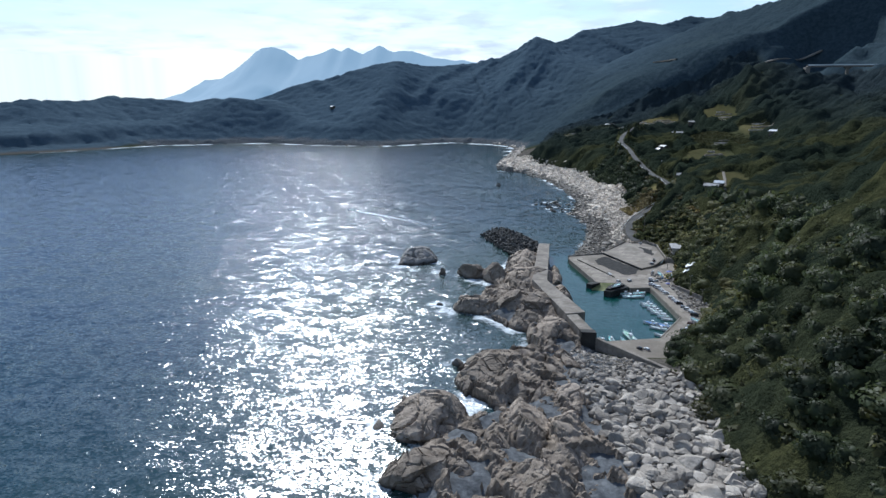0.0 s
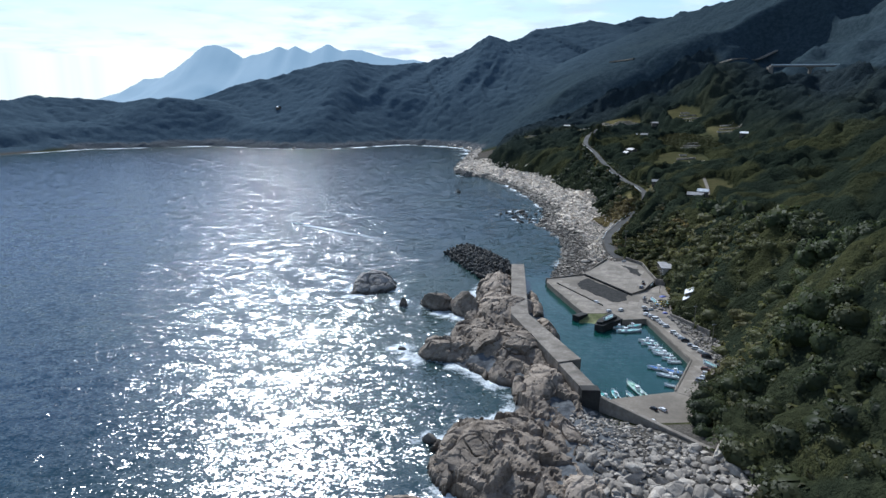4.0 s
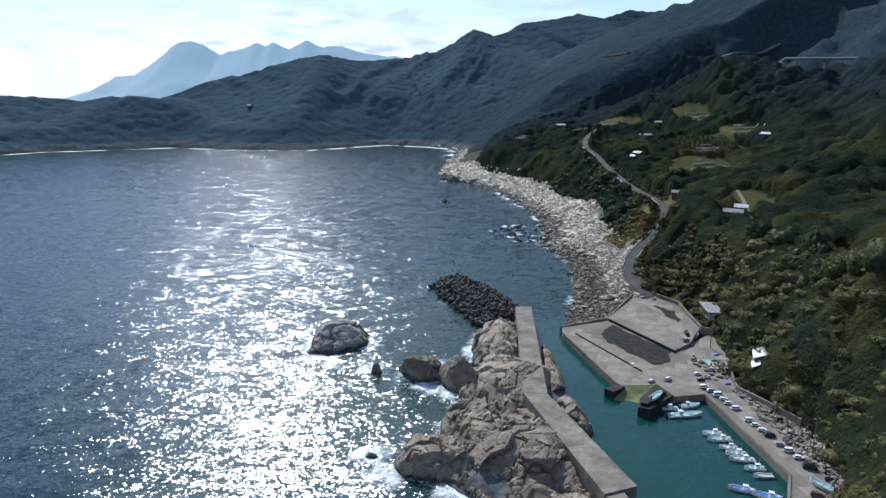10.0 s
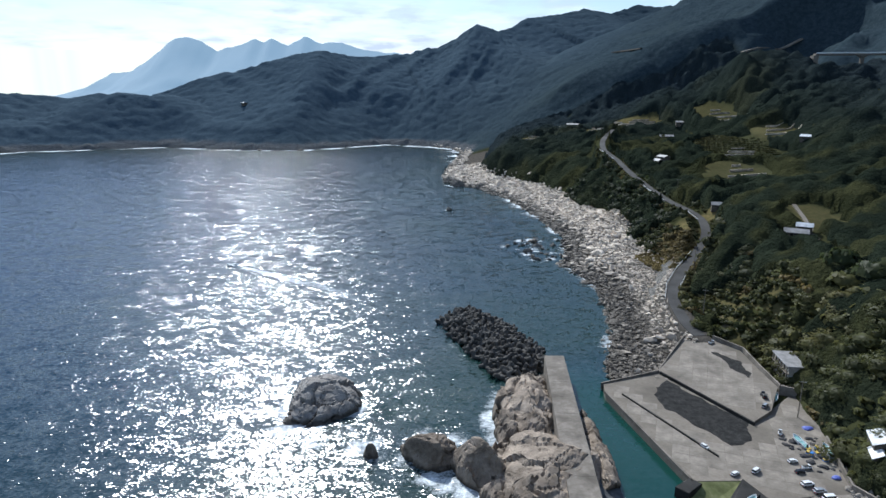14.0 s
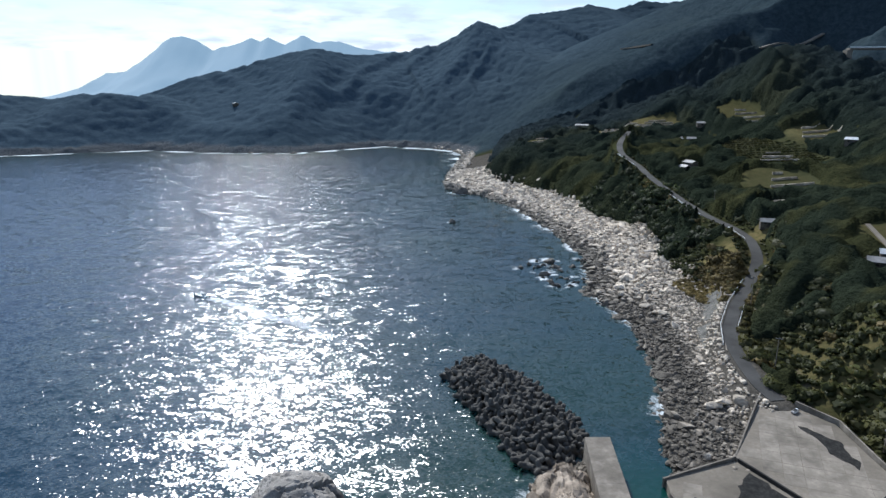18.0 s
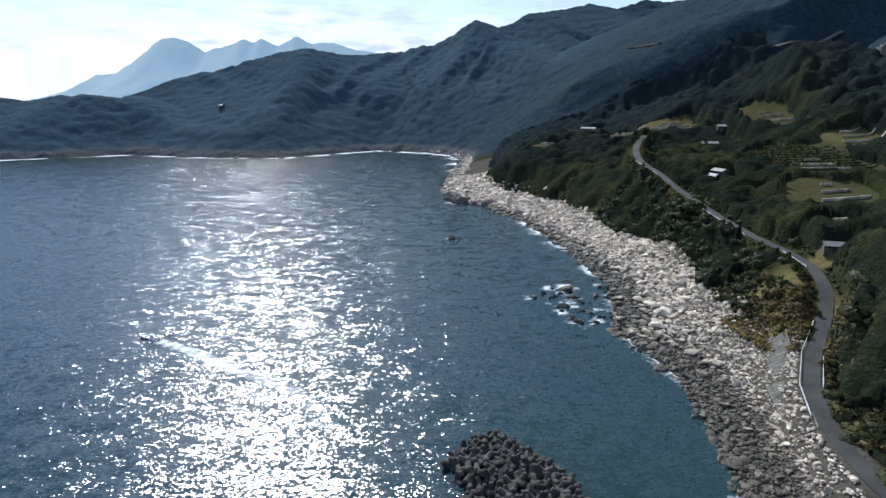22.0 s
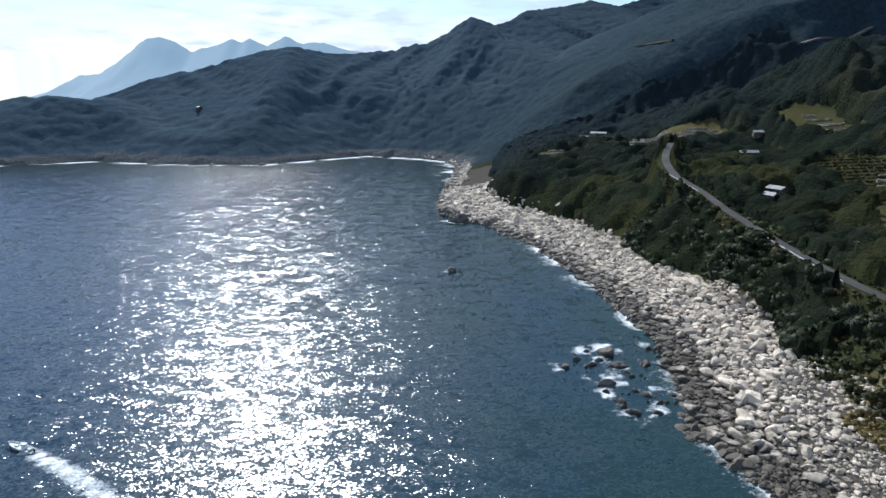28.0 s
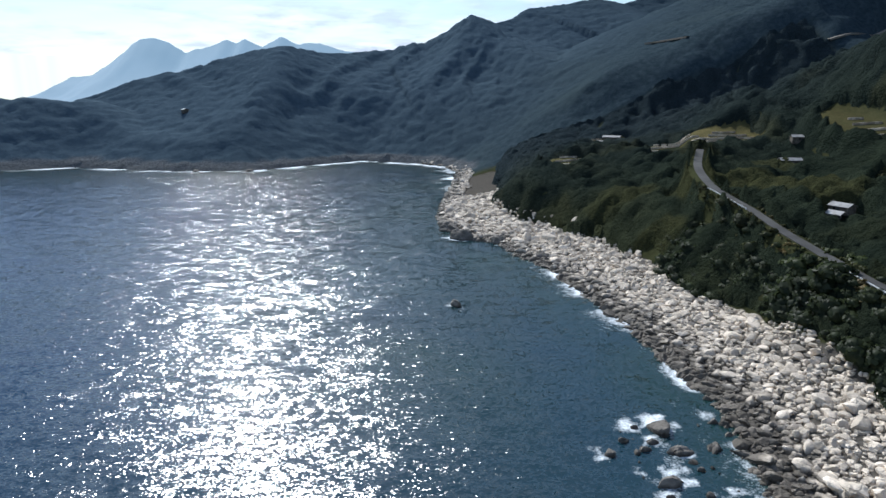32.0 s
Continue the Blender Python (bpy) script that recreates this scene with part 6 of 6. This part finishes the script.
def boat(length, beam, deck, cabin):
    """A small fishing boat that points to +x and floats at z = 0."""
    b = thing("fishing_boat" if length > 5 else "skiff", f"moored white {'fishing boat with a ' + deck + ' deck' if length > 5 else 'open skiff'} in the harbour", "boat", "boats moored in the harbour")
    n, rows = 12, []
    for i in range(n):
        s = i / (n - 1)
        half = beam / 2 * (0.86 + 0.14 * math.sin(s * 2.2)) * (1 - max(0, (s - 0.55) / 0.45) ** 2.2) + 0.02
        x, rise = (s - 0.5) * length, 0.62 + 0.55 * s**2.5
        rows.append([(x - 0.12 * s, 0, -0.35), (x, half * 0.72, -0.2), (x + 0.1 * s, half, rise), (x + 0.1 * s, half - 0.09, rise), (x + 0.08 * s, max(half - 0.12, 0.01), rise - 0.32)])
    hull, floor = bmesh.new(), bmesh.new()
    for side in (1, -1):
        grid = [[hull.verts.new((x, y * side, z)) for x, y, z in row] for row in rows]
        for a, c in zip(grid, grid[1:]):
            for k in range(4):
                q = (a[k], c[k], c[k + 1], a[k + 1])
                hull.faces.new(q if side > 0 else q[::-1])
        hull.faces.new(grid[0] if side > 0 else grid[0][::-1])
    for a, c in zip(rows, rows[1:]):
        (xa, ya, za), (xc, yc, zc) = a[4], c[4]
        floor.faces.new([floor.verts.new(v) for v in ((xa, -ya, za), (xc, -yc, zc), (xc, yc, zc), (xa, ya, za))])
    part("hull", hull, M_HULL, b, "white hull")
    part("deck", floor, DECKS[deck], b, f"{deck} painted deck")
    if cabin:
        cx = -0.12 * length
        part("wheelhouse", box(cx - 0.6, cx + 0.6, -beam * 0.22, beam * 0.22, 0.35, 1.4, 0.06, (0.08, 0.05)), M_HULL, b)
        part("window_band", box(cx - 0.5, cx + 0.58, -beam * 0.222, beam * 0.222, 1.36, 1.72, 0.02, (0.1, 0.05)), M_GLASS, b, "dark wheelhouse windows")
        part("roof", box(cx - 0.75, cx + 0.7, -beam * 0.25, beam * 0.25, 1.7, 1.8, 0.04), M_HULL, b)
        part("mast", cyl(0.05, 0.03, 2.0, 6, (cx - 0.4, 0, 1.78)), M_STEEL, b)
        part("engine_box", box(-0.42 * length, -0.3 * length, -0.45, 0.45, 0.3, 0.95, 0.06), DECKS["white"], b)
        part("hatch", box(0.12 * length, 0.24 * length, -0.4, 0.4, 0.35, 0.75, 0.04), DECKS[deck], b)
    else:
        part("thwart", box(-0.1, 0.12, -beam * 0.4, beam * 0.4, 0.5, 0.56), DECKS["white"], b)
        part("thwart", box(-0.28 * length, -0.24 * length, -beam * 0.4, beam * 0.4, 0.5, 0.56), DECKS["white"], b)
    part("outboard_motor", box(-length / 2 - 0.35, -length / 2 + 0.05, -0.18, 0.18, 0.2, 1.15, 0.05), M_DARK, b, "black outboard motor")
    for s in (0.25, 0.75):
        bm = bmesh.new()
        bmesh.ops.create_uvsphere(bm, u_segments=8, v_segments=6, radius=0.17, matrix=Matrix.Translation(((s - 0.5) * length, beam / 2 + 0.08, 0.35)))
        part("fender", bm, M_DARK, b, "dark rubber fender")
    return b


BOATS = [  # x, y, heading, length, beam, deck, cabin
    (73.6, 290.2, 172, 8.0, 2.4, "teal", 1), (81, 291.4, 8, 7.0, 2.3, "teal", 1), (77.2, 286, 4, 11.0, 2.8, "pale", 1), (80.6, 275.6, 175, 6.4, 2.1, "white", 1),
    (81.2, 272.6, 178, 7.6, 2.4, "pale", 1), (81.6, 268.4, 172, 5.6, 1.9, "white", 1), (82.3, 265.6, 174, 6.2, 2.0, "pale", 1), (82.5, 262.9, 170, 7.4, 2.3, "white", 1),
    (83.6, 258.9, 176, 6.0, 2.0, "pale", 1), (84.2, 255.7, 178, 5.6, 1.9, "white", 0), (76.2, 250.6, 160, 7.0, 2.4, "blue", 1), (80.8, 247.8, 158, 7.6, 2.5, "blue", 1),
    (77.9, 244.5, 155, 8.4, 2.3, "white", 1), (76.0, 237.1, 152, 4.2, 1.5, "white", 0), (64.2, 235.2, 102, 11.4, 2.9, "green", 1), (52.9, 229.6, 105, 5.6, 1.9, "teal", 1),
    (56.5, 231.0, 95, 6.6, 2.1, "teal", 1), (61.0, 230.2, 108, 4.6, 1.5, "pale", 0),
]
for bx, by, turn, long, beam, deck, cabin in BOATS:
    boat(long, beam, deck, cabin).matrix_world = pose(bx, by, 0.05, 0, 0, turn) @ Matrix.Scale(0.86 if long < 10.5 else 0.95, 4)
runabout = boat(8.5, 2.5, "white", 1)
tagged(runabout, "white motor boat trailing a foaming wake", "boat")
runabout["group"] = "boats under way"
runabout.matrix_world = pose(-100, 499.5, 0.1, 0, -4, 158)

# ---- buildings ----
M_WALL = mat("stained_render", (0.32, 0.3, 0.26), (0.42, 0.4, 0.36), grain=1.5, stain=0.4, rough=0.9, bump=0.2, local=True)
M_ROOF = mat("grey_sheet_roof", (0.25, 0.24, 0.23), (0.34, 0.33, 0.32), grain=2, stain=0.4, rough=0.6, bump=0.2, local=True)
M_TIN = mat("white_sheet_metal", (0.74, 0.75, 0.75), (0.8, 0.8, 0.8), grain=2, stain=0.5, rough=0.4, bump=0.1, local=True)
M_WOOD = mat("grey_weathered_timber", (0.1, 0.085, 0.07), (0.18, 0.16, 0.13), grain=4, stain=0.6, rough=0.9, local=True)


def harbour_building():
    h = thing("harbour_building", "two-storey grey harbour building with pillars and a flat roof", "building")
    part("wall", box(-2.4, 2.4, -6, 6, -1, 4.6), M_WALL, h)
    part("roof", box(-3.3, 2.7, -6.4, 6.4, 4.6, 4.95, 0.05), M_ROOF, h, "flat grey roof")
    part("floor_slab", box(-3.2, -2.4, -6.2, 6.2, 2.2, 2.4), M_CONC2, h)
    for i in range(6):
        y = -5.6 + 2.24 * i
        part("pillar", box(-3.15, -2.85, y - 0.15, y + 0.15, -1, 4.6), M_CONC2, h)
        if i < 5:
            for z in (0.6, 2.9):
                win = part("window", box(-2.46, -2.38, y + 0.5, y + 1.8, z, z + 1.1), M_WHITE, h, "white window frame")
                part("pane", box(-2.5, -2.45, y + 0.6, y + 1.1, z + 0.1, z + 1.0), M_GLASS, win)
                part("pane", box(-2.5, -2.45, y + 1.2, y + 1.7, z + 0.1, z + 1.0), M_GLASS, win)
    h.matrix_world = pose(115.4, 353.8, 4.3, 0, 0, -10)


harbour_building()


def shed(x, y, z, turn, w, l, hgt, roof, label):
    s = thing("shed", label, "shed", "sheds above the harbour")
    part("wall", box(-w, w, -l, l, -2.5, hgt), M_WOOD, s)
    for side in (-1, 1):
        bm = bmesh.new()
        vs = [(0, -l - 0.4, hgt + 1.3), (side * (w + 0.5), -l - 0.4, hgt - 0.15), (side * (w + 0.5), l + 0.4, hgt - 0.15), (0, l + 0.4, hgt + 1.3)]
        top = [bm.verts.new(v) for v in vs]
        low = [bm.verts.new((a, b, c - 0.12)) for a, b, c in vs]
        bm.faces.new(top)
        bm.faces.new(low[::-1])
        for i in range(4):
            bm.faces.new((low[i], low[(i + 1) % 4], top[(i + 1) % 4], top[i]))
        bmesh.ops.recalc_face_normals(bm, faces=bm.faces)
        part("roof_panel", bm, roof, s)
    for e in (-l, l):
        bm = bmesh.new()
        bm.faces.new([bm.verts.new(v) for v in ((-w, e, hgt), (w, e, hgt), (0, e, hgt + 1.25))])
        part("gable", bm, M_WOOD, s)
    part("door", box(-w - 0.05, -w + 0.02, -0.8, 0.8, -0.4, 1.6), M_DARK, s, "dark doorway")
    part("window", box(-w - 0.05, -w + 0.02, 1.2, 2.2, 0.6, 1.5), M_GLASS, s)
    s.matrix_world = pose(x, y, float(land_height([x], [y])[0]) + z, 0, 0, turn)


shed(108.6, 303.5, 0.3, -25, 2.6, 3.3, 2.2, M_TIN, "small shed with a bright white sheet-metal roof")
shed(106.0, 300.6, 0.0, -25, 1.8, 2.4, 1.8, M_TIN, "low lean-to shed roofed with white sheet metal")
shed(187, 657, 2.5, 20, 2.7, 4.4, 2.3, M_ROOF, "hillside farmhouse with a pale grey sheet roof")
shed(180.5, 651, 2.0, 20, 2.0, 3.2, 2.0, M_ROOF, "low farm outbuilding with a pale grey sheet roof")
shed(161.5, 507, 0.8, 70, 2.0, 3.6, 1.6, M_ROOF, "small roadside hut with a rusty sheet roof")
shed(157, 427, 1.5, 60, 2.4, 4.4, 2.2, M_ROOF, "old hillside hut with a pale grey sheet roof")
shed(164, 433, 1.5, 60, 1.8, 3.0, 2.0, M_TIN, "small white-roofed shed beside the footpath")
shed(199, 1005, 2.0, 60, 4.5, 8.0, 3.5, M_ROOF, "distant farm shed with a grey roof")
shed(185, 985, 2.0, 50, 3.5, 5.0, 3.0, M_ROOF, "distant small farmhouse with a grey roof")
shed(232, 770, 2.0, 80, 3.0, 6.0, 3.0, M_ROOF, "hillside shed with a long grey roof")

# ---- utility poles and their wires ----
POLES = [(100.8, 281, 3.4, 9.5), (99.8, 262, 3.0, 9.5), (104.5, 330, 3.6, 10), (109, 402, 8.0, 9), (124, 447, 14, 9), (161, 493, 25.5, 9), (160, 560, 28.8, 9)]


def utility_pole(x, y, z, h):
    p = thing("utility_pole", "slim grey concrete utility pole by the road", "utility pole", "poles along quay and road")
    part("pole", cyl(0.16, 0.1, h + 2, 8, (0, 0, -2)), M_CONC2, p)
    part("crossarm", box(-0.9, 0.9, -0.05, 0.05, h - 0.7, h - 0.58), M_STEEL, p)
    for s in (-0.8, 0, 0.8):
        part("insulator", cyl(0.05, 0.04, 0.18, 6, (s, 0, h - 0.58)), M_WHITE, p)
    p.matrix_world = pose(x, y, z, 0, 0, rng.uniform(-30, 30))


for q in POLES:
    utility_pole(*q)

# ---- viaduct on the mountainside ----


def viaduct():
    v = thing("viaduct", "pale concrete road viaduct on tall piers across a wooded valley", "bridge")
    part("deck", prism([(386, 803.3), (472, 786.9), (473.3, 793.8), (387.3, 810.2)], 125.6, 127.2), M_CONC2, v)
    # painted white to imitate sunlight along the parapet
    part("parapet", prism([(386, 802.9), (472, 786.5), (472.1, 786.9), (386.1, 803.3)], 127.2, 128.4), M_WHITE, v, "parapet whitened to look sunlit")
    for x, y in ((386.5, 806.5), (472.5, 790.5)):
        part("abutment", box(x - 2.5, x + 2.5, y - 3.2, y + 3.2, 105, 125.6, 0.1), M_CONC2, v)
    for x, y in ((429, 798.5),):
        part("pier", box(x - 1.6, x + 1.6, y - 1.2, y + 1.2, 60, 125.6, 0.1), M_CONC2, v)
        part("pier_head", box(x - 3, x + 3, y - 2.4, y + 2.4, 123.8, 125.6, 0.1, (-0.6, -0.6)), M_CONC2, v)


viaduct()


# ---- terraces: dry-stone walls ----
def terrace(x0, x1, y, dy, z, n, label):
    for k in range(n):
        xs = np.linspace(x0 + 6 * k, x1 - 4 * k, 9)
        ys = y + dy * k + 1.5 * np.sin(xs / 12.0 + k)
        zs = land_height(xs, ys, True)
        wall_line("terrace_wall", [(a, b, c) for a, b, c in zip(xs, ys, zs)], 0.7, -2, 1.3, M_STONE, label)


terrace(165, 232, 846, 7, 46, 5, "pale dry-stone terrace wall on the slope")
terrace(104, 148, 870, 8, 36, 4, "pale dry-stone terrace wall near the shore")
terrace(216, 264, 850, 9, 56, 4, "pale dry-stone terrace wall on the slope")
terrace(266, 306, 760, 12, 80, 5, "low stone terrace wall under the viaduct")
terrace(190, 226, 562, 9, 40, 4, "mossy stone terrace wall across the field")
terrace(160, 200, 1000, 8, 40, 3, "pale stone terrace wall at the bay head")


# ---- roads and houses high on the slopes ----
def on_land(line, lift=0.0):
    return [(x, y, float(land_height([x], [y])[0]) + lift) for x, y in line]


strip("hill_road", on_land([(322, 1262), (328, 1240), (333, 1205), (338, 1170)], 3.0), (-3, 3), M_CONC2, "pale road bench high on the mountainside", "road", 0.8, thick=2)
strip("mountain_road", on_land([(440, 1065), (471, 1073), (505, 1085), (541, 1095)], 2.5), (-3, 3), M_CONC2, "pale road bench along the upper slope", "road", 0.8, thick=2)
strip("footpath", on_land(FOOTPATH, 0.3), (-0.9, 0.9), M_CONC2, "narrow pale footpath up the slope", "path", 0.2, thick=1.5)
shed(-321, 1366, 3.0, 30, 4, 6, 3.0, M_TIN, "lone white house on the far hillside")
shed(282, 631, 2.0, 40, 2.6, 4.0, 2.4, M_TIN, "small white-roofed farm shed among terraces")
shed(262, 809, 2.0, 75, 3.0, 6.0, 2.6, M_ROOF, "grey-roofed barn beside the terraces")
terrace(165, 189, 518, 5, 34, 4, "short pale stone terrace wall above the road")
terrace(222, 262, 632, 9, 46, 5, "mossy stone terrace wall across the field")
terrace(276, 310, 678, 10, 58, 3, "pale stone terrace wall on the slope")
terrace(140, 176, 1022, 12, 38, 3, "pale stone terrace wall near the bay head")


# ---- harbour clutter ----
M_NET = mat("tangled_fishing_net", (0.05, 0.05, 0.055), (0.13, 0.12, 0.11), grain=7, stain=1.5, rough=0.95, bump=1.0, depth=0.1, local=True)
M_TARP = paint("blue_tarpaulin", (0.1, 0.13, 0.42), 0.5)
M_CRATE = paint("yellow_fish_crate", (0.5, 0.36, 0.08), 0.5)


def net_heap(x, y, z, r, material, label, name="fishing_net"):
    v, f = rock_shape(rng, 3, 4, 0.22, 0.7)
    v = v * (r, r * rng.uniform(0.6, 1.0), r * 0.45)
    v[:, 2] = np.maximum(v[:, 2], -0.05)
    ob = new(name, mesh_of(name, v, f, material, True))
    ob.matrix_world = pose(x, y, z, 0, 0, rng.uniform(0, 360))
    tagged(ob, label, "fishing gear", "gear stored at the harbour")


def crate_stack(x, y, z, n):
    c = thing("crate_stack", "stack of plastic fish crates on the quay", "crates", "gear stored at the harbour")
    for k in range(n):
        bm = box(-0.55, 0.55, -0.35, 0.35, 0.36 * k, 0.36 * k + 0.33, 0.03, (-0.04, -0.04))
        part("crate", bm, M_CRATE if k % 2 else DECKS["blue"], c)
    c.matrix_world = pose(x, y, z, 0, 0, rng.uniform(0, 90))


for k in range(26):
    net_heap(rng.uniform(93.5, 103), rng.uniform(304, 321), 2.22, rng.uniform(0.5, 1.3), M_NET, "grey heap of fishing net drying in the gear yard")
for k in range(10):
    net_heap(rng.uniform(96.2, 97.6), rng.uniform(256, 300), 2.24, rng.uniform(0.6, 1.2), M_NET, "dark heap of nets against the quay wall")
for k in range(6):
    crate_stack(rng.uniform(94, 103), rng.uniform(303, 320), 2.22, int(rng.integers(2, 5)))
net_heap(103.6, 324, 2.22, 1.5, M_TARP, "gear heap under a bright blue tarpaulin", "tarpaulin_heap")
net_heap(97.0, 301.5, 2.24, 1.1, M_TARP, "gear heap under a bright blue tarpaulin", "tarpaulin_heap")
for x, y, turn in ((101.5, 312, 80), (97, 316.5, 95), (104.2, 341.5, 60), (102.6, 343.8, 70), (93.2, 247.8, 120), (70.2, 290.4, 40)):
    sk = boat(5.4, 1.8, "pale", 0)
    tagged(sk, "old white skiff hauled out on the quay", "boat", "boats hauled out")
    sk.matrix_world = pose(x, y, 2.65 if x > 72 else 4.0, 0, 0, turn)
